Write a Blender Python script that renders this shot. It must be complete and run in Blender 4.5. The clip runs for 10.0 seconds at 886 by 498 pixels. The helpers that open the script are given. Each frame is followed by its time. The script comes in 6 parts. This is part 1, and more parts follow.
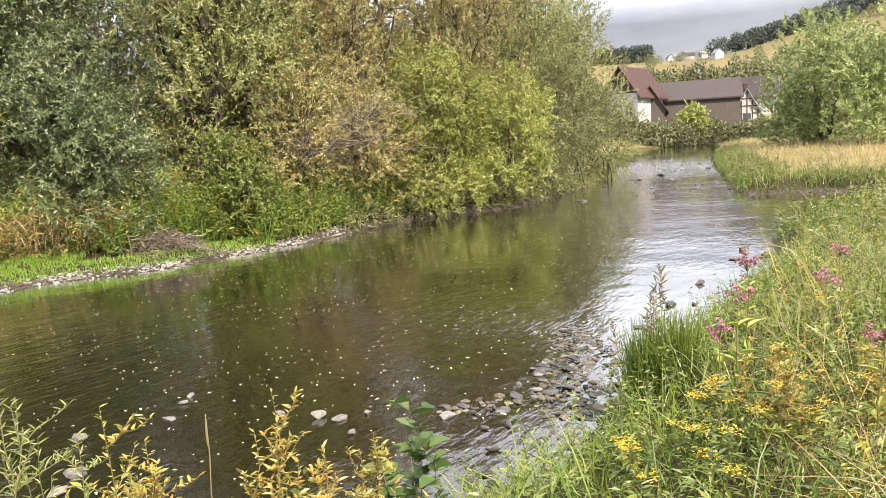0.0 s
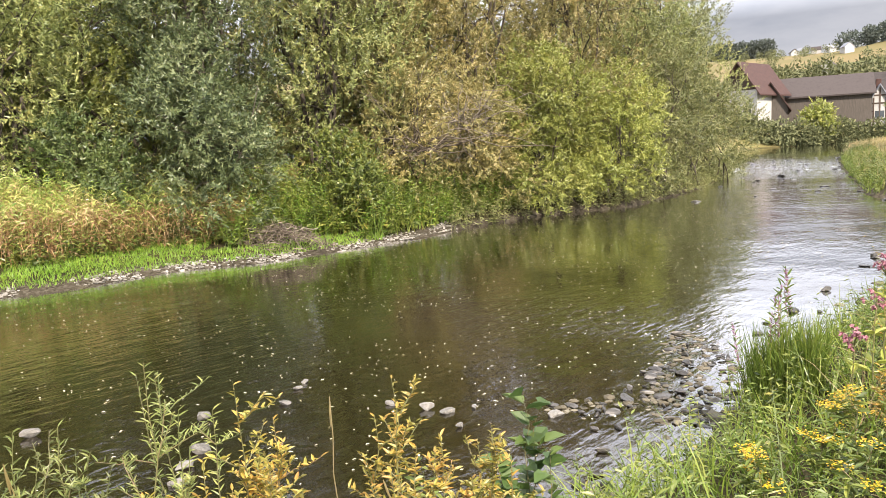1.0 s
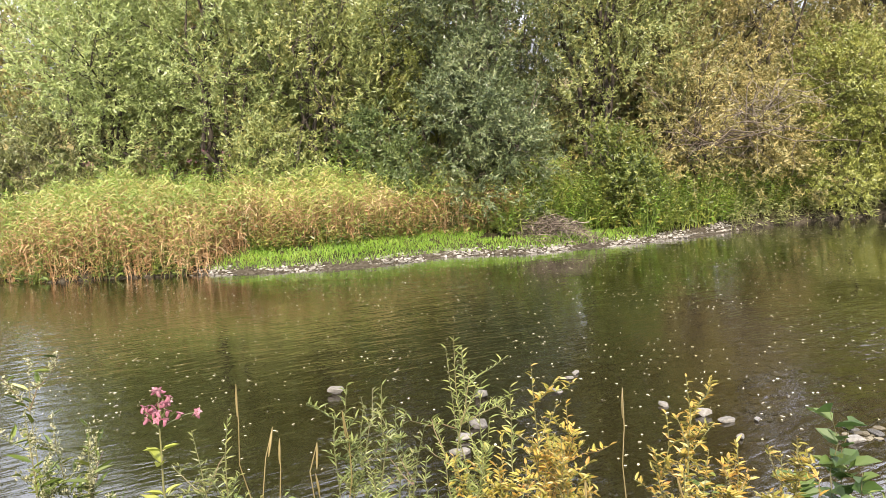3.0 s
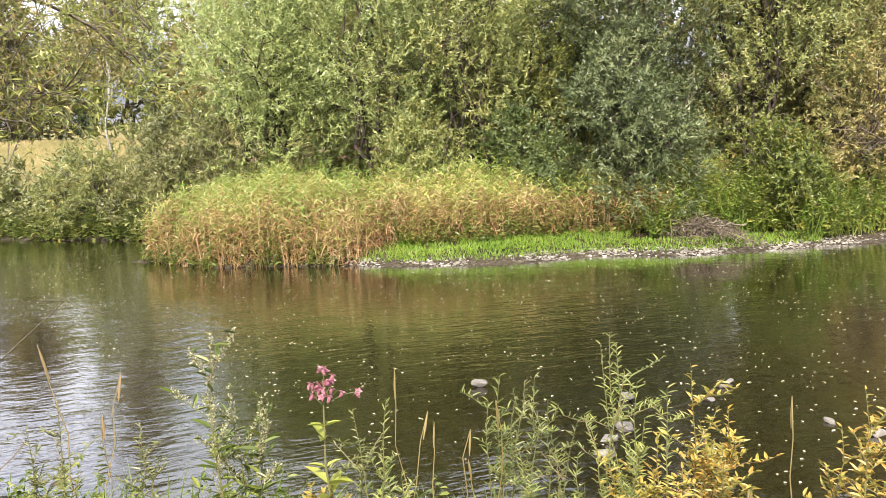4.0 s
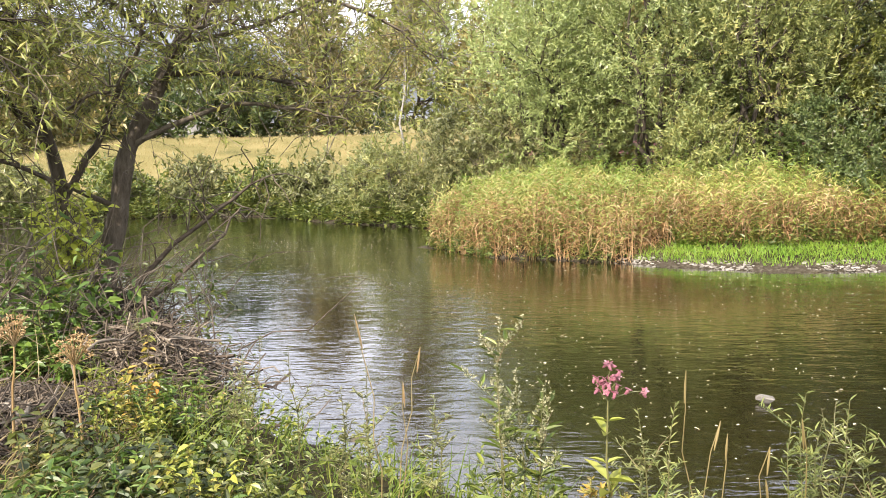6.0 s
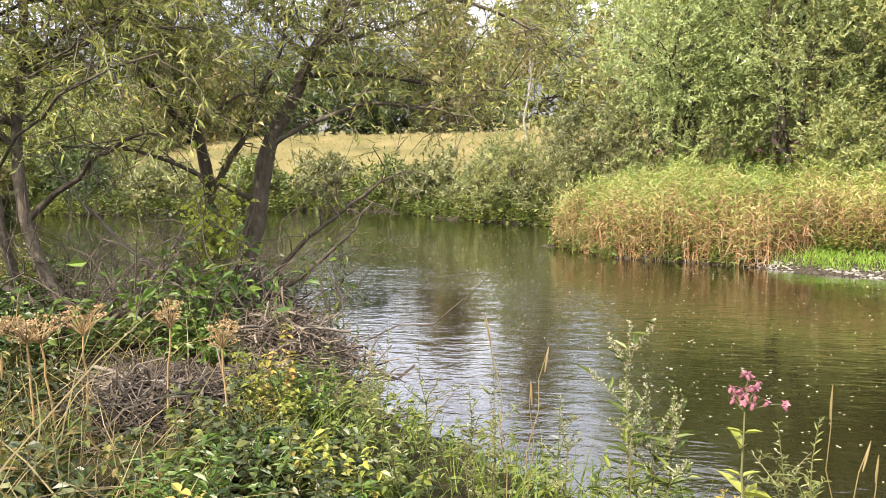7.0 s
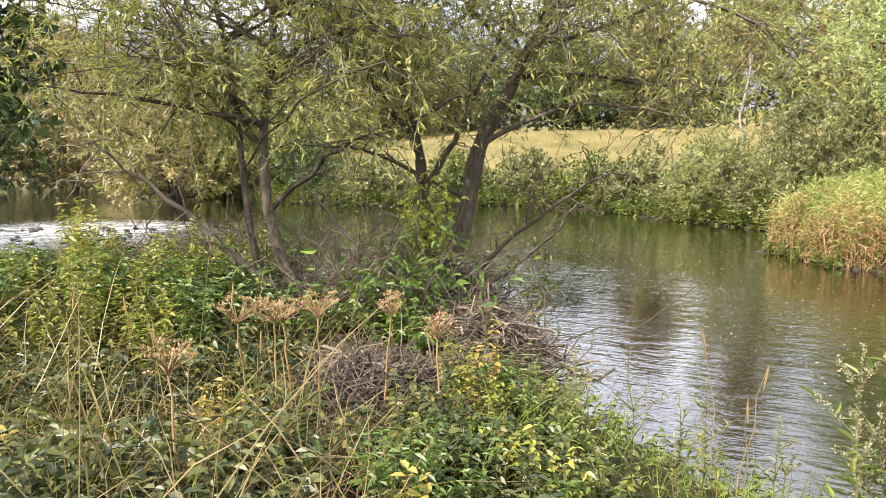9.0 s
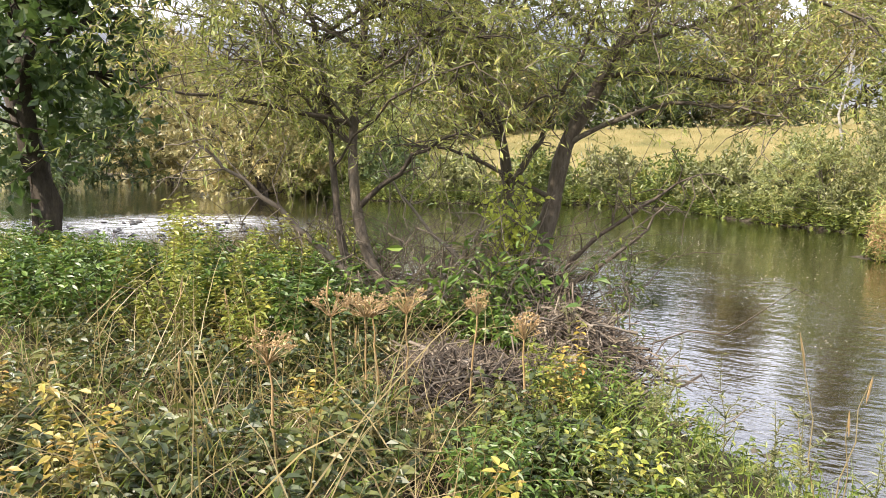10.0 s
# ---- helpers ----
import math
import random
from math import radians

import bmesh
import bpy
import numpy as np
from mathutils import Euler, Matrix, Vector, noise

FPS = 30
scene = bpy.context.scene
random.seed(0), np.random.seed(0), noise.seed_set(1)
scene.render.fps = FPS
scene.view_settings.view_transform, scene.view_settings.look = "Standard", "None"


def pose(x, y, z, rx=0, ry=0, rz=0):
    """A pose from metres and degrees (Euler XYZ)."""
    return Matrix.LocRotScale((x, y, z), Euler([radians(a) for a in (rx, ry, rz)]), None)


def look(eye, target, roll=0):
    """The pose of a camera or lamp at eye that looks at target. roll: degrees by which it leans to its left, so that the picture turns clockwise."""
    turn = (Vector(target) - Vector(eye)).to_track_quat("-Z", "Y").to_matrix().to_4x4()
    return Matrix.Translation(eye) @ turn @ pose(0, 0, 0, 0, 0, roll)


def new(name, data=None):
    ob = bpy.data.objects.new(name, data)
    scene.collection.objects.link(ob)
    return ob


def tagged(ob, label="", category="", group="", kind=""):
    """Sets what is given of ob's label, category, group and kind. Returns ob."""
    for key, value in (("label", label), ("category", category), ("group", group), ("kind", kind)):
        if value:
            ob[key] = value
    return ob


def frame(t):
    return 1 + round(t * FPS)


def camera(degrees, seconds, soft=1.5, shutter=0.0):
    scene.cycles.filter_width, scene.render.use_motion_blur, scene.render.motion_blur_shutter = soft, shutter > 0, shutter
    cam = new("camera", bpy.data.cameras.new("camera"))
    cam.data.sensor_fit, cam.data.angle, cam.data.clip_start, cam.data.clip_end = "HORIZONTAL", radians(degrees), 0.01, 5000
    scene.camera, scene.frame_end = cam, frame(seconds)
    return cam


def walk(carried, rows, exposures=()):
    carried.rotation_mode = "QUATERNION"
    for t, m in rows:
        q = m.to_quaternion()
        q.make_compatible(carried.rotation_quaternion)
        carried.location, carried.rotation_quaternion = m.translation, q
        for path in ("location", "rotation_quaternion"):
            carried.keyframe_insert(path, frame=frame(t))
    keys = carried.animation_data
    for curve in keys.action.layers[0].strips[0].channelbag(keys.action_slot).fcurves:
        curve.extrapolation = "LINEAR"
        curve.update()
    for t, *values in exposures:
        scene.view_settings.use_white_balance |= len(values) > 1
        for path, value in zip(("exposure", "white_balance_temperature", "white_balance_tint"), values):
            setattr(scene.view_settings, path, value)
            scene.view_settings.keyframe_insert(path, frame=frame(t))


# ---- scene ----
cam = camera(61.9, 10.0, 0.7)
PATH = [
    (0, (-0.535, -0.491, 2.191), (-0.602, 1.489, 1.918), -3.1),
    (0.5, (-0.573, -0.5, 2.177), (-0.769, 1.473, 1.91), -3.0),
    (1, (-0.603, -0.505, 2.172), (-0.947, 1.448, 1.909), -2.8),
    (1.5, (-0.633, -0.556, 2.18), (-1.138, 1.362, 1.922), -2.7),
    (2, (-0.661, -0.576, 2.177), (-1.332, 1.291, 1.923), -2.5),
    (2.5, (-0.683, -0.6, 2.184), (-1.521, 1.198, 1.932), -2.4),
    (4, (-0.747, -0.678, 2.162), (-2.058, 0.812, 1.922), -1.9),
    (4.5, (-0.759, -0.7, 2.156), (-2.205, 0.662, 1.919), -1.7),
    (5, (-0.777, -0.715, 2.16), (-2.341, 0.509, 1.924), -1.5),
    (5.5, (-0.812, -0.724, 2.149), (-2.479, 0.355, 1.915), -1.3),
    (7, (-0.794, -0.803, 2.167), (-2.676, -0.17, 1.931), -0.8),
    (7.5, (-0.786, -0.819, 2.174), (-2.71, -0.326, 1.937), -0.6),
    (8, (-0.773, -0.836, 2.181), (-2.726, -0.475, 1.942), -0.5),
    (8.5, (-0.747, -0.864, 2.196), (-2.718, -0.629, 1.955), -0.3),
    (9, (-0.704, -0.906, 2.219), (-2.685, -0.79, 1.974), -0.1),
    (9.5, (-0.681, -0.94, 2.226), (-2.666, -0.934, 1.977), 0.2),
    (10, (-0.649, -0.964, 2.237), (-2.631, -1.06, 1.986), 0.2),
]
walk(cam, [(t, look(eye, target, roll)) for t, eye, target, roll in PATH], [(0, 1.09, 6700, 16), (10, 1.09, 6700, 16)])

# ---- light ----
SUN_ELEV, SUN_AZ = 42.0, 150.0      # azimuth clockwise from +y
world = bpy.data.worlds.new("sky")
scene.world = world
world.use_nodes = True


def wire(tree, a, out, b, inp):
    tree.links.new(a.outputs[out], b.inputs[inp])


def build_world():
    nt = world.node_tree
    nt.nodes.clear()
    n = nt.nodes.new
    outp, back, sky, mixn = n("ShaderNodeOutputWorld"), n("ShaderNodeBackground"), n("ShaderNodeTexSky"), n("ShaderNodeMix")
    sky.sky_type, sky.sun_disc = "NISHITA", False
    sky.sun_elevation, sky.sun_rotation = radians(SUN_ELEV), radians(SUN_AZ)
    co, mp, nz, ramp = n("ShaderNodeTexCoord"), n("ShaderNodeMapping"), n("ShaderNodeTexNoise"), n("ShaderNodeValToRGB")
    mp.inputs["Scale"].default_value = (1.0, 1.0, 3.2)
    nz.inputs["Scale"].default_value, nz.inputs["Detail"].default_value, nz.inputs["Roughness"].default_value = 2.1, 7.0, 0.55
    ramp.color_ramp.elements[0].position, ramp.color_ramp.elements[0].color = 0.36, (4.4, 5.0, 6.0, 1)
    ramp.color_ramp.elements[1].position, ramp.color_ramp.elements[1].color = 0.62, (9.6, 9.9, 10.4, 1)
    mixn.data_type = "RGBA"
    mixn.inputs["Factor"].default_value = 0.86
    wire(nt, co, "Generated", mp, "Vector"), wire(nt, mp, "Vector", nz, "Vector"), wire(nt, nz, "Fac", ramp, "Fac")
    nt.links.new(sky.outputs["Color"], mixn.inputs[6])
    nt.links.new(ramp.outputs["Color"], mixn.inputs[7])
    # a clouded sky is brighter overhead than at the horizon
    sep, mr, gain = n("ShaderNodeSeparateXYZ"), n("ShaderNodeMapRange"), n("ShaderNodeVectorMath")
    gain.operation = "SCALE"
    wire(nt, co, "Generated", sep, "Vector"), wire(nt, sep, "Z", mr, "Value")
    mr.inputs["From Min"].default_value, mr.inputs["From Max"].default_value = 0.14, 0.25
    mr.inputs["To Min"].default_value, mr.inputs["To Max"].default_value = 1.3, 6.2
    nt.links.new(mixn.outputs[2], gain.inputs[0])
    nt.links.new(mr.outputs[0], gain.inputs["Scale"])
    nt.links.new(gain.outputs[0], back.inputs["Color"])
    back.inputs["Strength"].default_value = 0.0285
    wire(nt, back, "Background", outp, "Surface")


build_world()
sun = new("sun", bpy.data.lights.new("sun", "SUN"))
sun.data.energy, sun.data.angle, sun.data.color = 5.0, radians(0.9), (1.0, 0.92, 0.79)
_a, _e = radians(SUN_AZ), radians(SUN_ELEV)
sun.matrix_world = look((0, 0, 60), Vector((0, 0, 60)) - Vector((math.sin(_a) * math.cos(_e), math.cos(_a) * math.cos(_e), math.sin(_e))))

# ---- materials ----


def material(name):
    m = bpy.data.materials.new(name)
    m.use_nodes = True
    nt = m.node_tree
    nt.nodes.clear()
    return m, nt, nt.nodes.new, nt.nodes.new("ShaderNodeOutputMaterial")


def ramp_node(nt, stops):
    r = nt.nodes.new("ShaderNodeValToRGB")
    while len(r.color_ramp.elements) < len(stops):
        r.color_ramp.elements.new(0.5)
    for el, (pos, col) in zip(r.color_ramp.elements, stops):
        el.position, el.color = pos, (*col, 1)
    return r


def noise_node(nt, vec, scale, detail=4.0, rough=0.55, stretch=None):
    nz = nt.nodes.new("ShaderNodeTexNoise")
    nz.inputs["Scale"].default_value, nz.inputs["Detail"].default_value, nz.inputs["Roughness"].default_value = scale, detail, rough
    if stretch:
        mp = nt.nodes.new("ShaderNodeMapping")
        mp.inputs["Scale"].default_value = stretch
        nt.links.new(vec, mp.inputs["Vector"])
        vec = mp.outputs["Vector"]
    nt.links.new(vec, nz.inputs["Vector"])
    return nz


def math_node(nt, op, a, b=0.0, clamp=False):
    m = nt.nodes.new("ShaderNodeMath")
    m.operation, m.use_clamp = op, clamp
    for i, v in enumerate((a, b)):
        if isinstance(v, (int, float)):
            m.inputs[i].default_value = v
        else:
            nt.links.new(v, m.inputs[i])
    return m.outputs[0]


def mix_colour(nt, fac, a, b):
    m = nt.nodes.new("ShaderNodeMix")
    m.data_type = "RGBA"
    for i, v in ((0, fac), (6, a), (7, b)):
        if isinstance(v, (int, float)):
            m.inputs[i].default_value = v
        elif isinstance(v, tuple):
            m.inputs[i].default_value = (*v, 1)
        else:
            nt.links.new(v, m.inputs[i])
    return m.outputs[2]


def leaf_mat(name, stops, patch=0.5, scale=0.8, trans=0.25, rough=0.42):
    """Leaves and blades: each piece takes its tone by chance, and whole patches lean to one tone."""
    m, nt, n, outp = material(name)
    geo, obj = n("ShaderNodeNewGeometry"), n("ShaderNodeObjectInfo")
    nz = noise_node(nt, geo.outputs["Position"], scale, 3.0)
    f = math_node(nt, "MULTIPLY", geo.outputs["Random Per Island"], 1 - patch)
    spread = math_node(nt, "MULTIPLY_ADD", nz.outputs["Fac"], 2.4)
    spread.node.inputs[2].default_value = -0.7
    g = math_node(nt, "MULTIPLY", spread, patch)
    f = math_node(nt, "ADD", f, g, True)
    r = ramp_node(nt, stops)
    nt.links.new(f, r.inputs["Fac"])
    hsv = n("ShaderNodeHueSaturation")
    val = math_node(nt, "MULTIPLY_ADD", obj.outputs["Random"], 0.3)
    val.node.inputs[2].default_value = 0.85
    nt.links.new(val, hsv.inputs["Value"])
    nt.links.new(r.outputs["Color"], hsv.inputs["Color"])
    p, t, mx = n("ShaderNodeBsdfPrincipled"), n("ShaderNodeBsdfTranslucent"), n("ShaderNodeMixShader")
    p.inputs["Roughness"].default_value = rough
    p.inputs["Specular IOR Level"].default_value = 0.5
    nt.links.new(hsv.outputs["Color"], p.inputs["Base Color"])
    nt.links.new(hsv.outputs["Color"], t.inputs["Color"])
    mx.inputs[0].default_value = trans
    nt.links.new(p.outputs[0], mx.inputs[1])
    nt.links.new(t.outputs[0], mx.inputs[2])
    nt.links.new(mx.outputs[0], outp.inputs["Surface"])
    return m


def rough_mat(name, stops, scale=6.0, stretch=None, rough=0.85, bump=0.4, dist=0.02, fine=6.0, metal=0.0, spec=0.3):
    """Bark, stone, plaster, wood: two scales of noise in colour and relief."""
    m, nt, n, outp = material(name)
    co, obj = n("ShaderNodeTexCoord"), n("ShaderNodeObjectInfo")
    a = noise_node(nt, co.outputs["Object"], scale, 6.0, 0.6, stretch)
    b = noise_node(nt, co.outputs["Object"], scale * fine, 4.0, 0.6, stretch)
    f = math_node(nt, "ADD", math_node(nt, "MULTIPLY", a.outputs["Fac"], 0.75), math_node(nt, "MULTIPLY", b.outputs["Fac"], 0.35))
    f = math_node(nt, "ADD", f, math_node(nt, "MULTIPLY", math_node(nt, "SUBTRACT", obj.outputs["Random"], 0.5), 0.3), True)
    r = ramp_node(nt, stops)
    nt.links.new(f, r.inputs["Fac"])
    p, bp = n("ShaderNodeBsdfPrincipled"), n("ShaderNodeBump")
    bp.inputs["Strength"].default_value, bp.inputs["Distance"].default_value = bump, dist
    nt.links.new(f, bp.inputs["Height"])
    nt.links.new(bp.outputs["Normal"], p.inputs["Normal"])
    nt.links.new(r.outputs["Color"], p.inputs["Base Color"])
    p.inputs["Roughness"].default_value, p.inputs["Metallic"].default_value = rough, metal
    p.inputs["Specular IOR Level"].default_value = spec
    nt.links.new(p.outputs[0], outp.inputs["Surface"])
    return m


def water_mat():
    m, nt, n, outp = material("river_water")
    geo = n("ShaderNodeNewGeometry")
    pos = geo.outputs["Position"]
    sep = n("ShaderNodeSeparateXYZ")
    nt.links.new(pos, sep.inputs[0])
    # ripples in three sizes, longer across the current
    turned = n("ShaderNodeMapping")
    turned.inputs["Rotation"].default_value = (0, 0, radians(-150))
    nt.links.new(pos, turned.inputs["Vector"])
    flow = turned.outputs["Vector"]
    w1 = noise_node(nt, flow, 2.4, 3.0, 0.5, (1.7, 0.75, 1.0))
    w2 = noise_node(nt, flow, 7.0, 3.0, 0.5, (2.0, 0.6, 1.0))
    w3 = noise_node(nt, pos, 0.55, 2.0, 0.5)
    # calm and ruffled stretches
    calm = noise_node(nt, pos, 0.23, 2.0, 0.5, (1.0, 1.6, 1.0))
    cr = ramp_node(nt, [(0.36, (0.25, 0.25, 0.25)), (0.66, (1, 1, 1))])
    nt.links.new(calm.outputs["Fac"], cr.inputs["Fac"])
    # ruffled water of the shallows, by their place
    def spot(x, y, r, gain):
        v = n("ShaderNodeVectorMath")
        v.operation = "DISTANCE"
        nt.links.new(pos, v.inputs[0])
        v.inputs[1].default_value = (x, y, 0)
        mr = n("ShaderNodeMapRange")
        mr.inputs["From Min"].default_value, mr.inputs["From Max"].default_value = r, r * 0.25
        mr.inputs["To Min"].default_value, mr.inputs["To Max"].default_value = 0.0, gain
        nt.links.new(v.outputs["Value"], mr.inputs["Value"])
        return mr.outputs[0]
    rough_here = math_node(nt, "ADD", spot(-24.0, -11.0, 6.5, 6.0), spot(12.5, 52.0, 14.0, 2.2))
    rough_here = math_node(nt, "ADD", rough_here, spot(-0.6, 8.8, 2.0, 1.8))
    rough_here = math_node(nt, "ADD", rough_here, spot(9.0, 36.0, 24.0, 0.7))
    rough_here = math_node(nt, "ADD", rough_here, spot(-3.6, 4.4, 2.6, 0.5))
    rough_here = math_node(nt, "ADD", rough_here, spot(-11.0, 2.5, 12.0, 0.15))
    amp = math_node(nt, "ADD", cr.outputs["Color"], rough_here)
    h = math_node(nt, "ADD", w1.outputs["Fac"], math_node(nt, "MULTIPLY", w2.outputs["Fac"], 0.5))
    h = math_node(nt, "MULTIPLY", h, amp)
    h = math_node(nt, "ADD", h, math_node(nt, "MULTIPLY", w3.outputs["Fac"], 1.2))
    bp = n("ShaderNodeBump")
    bp.inputs["Strength"].default_value, bp.inputs["Distance"].default_value = 1.0, 0.0135
    nt.links.new(h, bp.inputs["Height"])
    fr, gl, tr, df = n("ShaderNodeFresnel"), n("ShaderNodeBsdfGlossy"), n("ShaderNodeBsdfTransparent"), n("ShaderNodeBsdfDiffuse")
    fr.inputs["IOR"].default_value = 1.4
    nt.links.new(bp.outputs["Normal"], fr.inputs["Normal"])
    nt.links.new(bp.outputs["Normal"], gl.inputs["Normal"])
    gl.inputs["Roughness"].default_value = 0.02
    gl.inputs["Color"].default_value = (0.95, 0.95, 0.95, 1)
    tr.inputs["Color"].default_value = (0.38, 0.31, 0.155, 1)
    df.inputs["Color"].default_value = (0.018, 0.014, 0.005, 1)
    murk, mx, foam, mx2 = n("ShaderNodeMixShader"), n("ShaderNodeMixShader"), n("ShaderNodeBsdfDiffuse"), n("ShaderNodeMixShader")
    murk.inputs[0].default_value = 0.30
    nt.links.new(tr.outputs[0], murk.inputs[1])
    nt.links.new(df.outputs[0], murk.inputs[2])
    nt.links.new(math_node(nt, "MULTIPLY", fr.outputs[0], 1.8, True), mx.inputs[0])
    nt.links.new(murk.outputs[0], mx.inputs[1])
    nt.links.new(gl.outputs[0], mx.inputs[2])
    # white water on the far sill
    foam.inputs["Color"].default_value = (0.78, 0.8, 0.8, 1)
    fz = noise_node(nt, pos, 1.5, 6.0, 0.7, (2.2, 0.7, 1.0))
    ff = math_node(nt, "MULTIPLY", spot(-24.4, -11.0, 4.0, 1.3), math_node(nt, "MULTIPLY", math_node(nt, "SUBTRACT", fz.outputs["Fac"], 0.47), 5.0, True), True)
    f2 = math_node(nt, "MULTIPLY", spot(11.5, 46.0, 9.0, 0.8), math_node(nt, "MULTIPLY", math_node(nt, "SUBTRACT", fz.outputs["Fac"], 0.54), 4.0, True), True)
    nt.links.new(math_node(nt, "ADD", ff, f2, True), mx2.inputs[0])
    nt.links.new(mx.outputs[0], mx2.inputs[1])
    nt.links.new(foam.outputs[0], mx2.inputs[2])
    nt.links.new(mx2.outputs[0], outp.inputs["Surface"])
    return m


def ground_mat():
    m, nt, n, outp = material("bank_soil")
    geo = n("ShaderNodeNewGeometry")
    pos = geo.outputs["Position"]
    sep = n("ShaderNodeSeparateXYZ")
    nt.links.new(pos, sep.inputs[0])
    big, mid, small = noise_node(nt, pos, 0.35, 4.0), noise_node(nt, pos, 3.0, 5.0), noise_node(nt, pos, 26.0, 4.0)
    vor = n("ShaderNodeTexVoronoi")
    vor.inputs["Scale"].default_value = 19.0
    nt.links.new(pos, vor.inputs["Vector"])
    bed = ramp_node(nt, [(0.15, (0.020, 0.015, 0.007)), (0.5, (0.075, 0.055, 0.024)), (0.9, (0.14, 0.11, 0.055))])
    nt.links.new(math_node(nt, "ADD", math_node(nt, "MULTIPLY", mid.outputs["Fac"], 0.6), math_node(nt, "MULTIPLY", vor.outputs["Color"], 0.4)), bed.inputs["Fac"])
    grit = ramp_node(nt, [(0.25, (0.022, 0.018, 0.012)), (0.55, (0.058, 0.049, 0.034)), (0.85, (0.13, 0.115, 0.088))])
    nt.links.new(math_node(nt, "ADD", math_node(nt, "MULTIPLY", small.outputs["Fac"], 0.5), math_node(nt, "MULTIPLY", vor.outputs["Color"], 0.5)), grit.inputs["Fac"])
    grass = ramp_node(nt, [(0.3, (0.016, 0.015, 0.008)), (0.5, (0.036, 0.032, 0.015)), (0.72, (0.085, 0.068, 0.03))])
    nt.links.new(math_node(nt, "ADD", math_node(nt, "MULTIPLY", big.outputs["Fac"], 0.7), math_node(nt, "MULTIPLY", small.outputs["Fac"], 0.3)), grass.inputs["Fac"])
    # pastures and stubble fields far off
    fields = n("ShaderNodeTexVoronoi")
    fields.inputs["Scale"].default_value = 0.0075
    nt.links.new(pos, fields.inputs["Vector"])
    fcol = ramp_node(nt, [(0.1, (0.06, 0.07, 0.025)), (0.4, (0.13, 0.115, 0.055)), (0.65, (0.17, 0.13, 0.065)), (0.9, (0.09, 0.095, 0.035))])
    nt.links.new(fields.outputs["Color"], fcol.inputs["Fac"])
    def band(val, lo, hi):
        mr = n("ShaderNodeMapRange")
        mr.inputs["From Min"].default_value, mr.inputs["From Max"].default_value = lo, hi
        nt.links.new(val, mr.inputs["Value"])
        return mr.outputs[0]
    z = math_node(nt, "ADD", sep.outputs["Z"], math_node(nt, "MULTIPLY", math_node(nt, "SUBTRACT", mid.outputs["Fac"], 0.5), 0.12))
    c = mix_colour(nt, band(z, -0.06, 0.0), bed.outputs["Color"], grit.outputs["Color"])
    c = mix_colour(nt, band(z, 0.11, 0.2), c, grass.outputs["Color"])
    # ripe hay meadows across the bend and on the inner bank upstream
    hay = ramp_node(nt, [(0.3, (0.07, 0.072, 0.028)), (0.5, (0.16, 0.138, 0.055)), (0.7, (0.245, 0.20, 0.095))])
    nt.links.new(math_node(nt, "ADD", math_node(nt, "MULTIPLY", big.outputs["Fac"], 0.6), math_node(nt, "MULTIPLY", small.outputs["Fac"], 0.4)), hay.inputs["Fac"])
    west = math_node(nt, "MULTIPLY", band(sep.outputs["X"], -23.0, -27.0), band(z, 0.7, 1.0))
    inner = math_node(nt, "MULTIPLY", math_node(nt, "MULTIPLY", band(sep.outputs["X"], 6.0, 9.0), band(sep.outputs["Y"], 14.0, 18.0)), band(z, 0.4, 0.7))
    c = mix_colour(nt, math_node(nt, "ADD", west, inner, True), c, hay.outputs["Color"])
    c = mix_colour(nt, band(sep.outputs["Y"], 150.0, 260.0), c, fcol.outputs["Color"])
    p, bp = n("ShaderNodeBsdfPrincipled"), n("ShaderNodeBump")
    p.inputs["Roughness"].default_value = 0.95
    p.inputs["Specular IOR Level"].default_value = 0.05
    bp.inputs["Strength"].default_value, bp.inputs["Distance"].default_value = 0.6, 0.03
    nt.links.new(math_node(nt, "ADD", small.outputs["Fac"], mid.outputs["Fac"]), bp.inputs["Height"])
    nt.links.new(bp.outputs["Normal"], p.inputs["Normal"])
    nt.links.new(c, p.inputs["Base Color"])
    nt.links.new(p.outputs[0], outp.inputs["Surface"])
    return m


WATER, GROUND = water_mat(), ground_mat()
BARK = rough_mat("willow_bark", [(0.25, (0.022, 0.018, 0.013)), (0.55, (0.065, 0.052, 0.037)), (0.85, (0.120, 0.105, 0.080))], 5.0, (3, 3, 0.7), 0.9, 0.9, 0.03)
BARK_NEAR = rough_mat("furrowed_willow_bark", [(0.25, (0.03, 0.025, 0.018)), (0.5, (0.085, 0.068, 0.048)), (0.8, (0.18, 0.152, 0.112))], 8.0, (3, 3, 0.7), 0.9, 1.0, 0.02)
BARK_PALE = rough_mat("birch_bark", [(0.25, (0.07, 0.065, 0.05)), (0.5, (0.24, 0.23, 0.20)), (0.85, (0.40, 0.39, 0.35))], 4.0, (1, 1, 4), 0.7, 0.3, 0.01)
TWIG = rough_mat("dry_twigs", [(0.2, (0.056, 0.040, 0.028)), (0.5, (0.130, 0.105, 0.077)), (0.85, (0.248, 0.217, 0.174))], 9.0, None, 0.85, 0.4, 0.01)
STONE = rough_mat("river_stone", [(0.25, (0.050, 0.047, 0.040)), (0.55, (0.149, 0.139, 0.119)), (0.85, (0.258, 0.248, 0.223))], 7.0, None, 0.75, 0.5, 0.01)
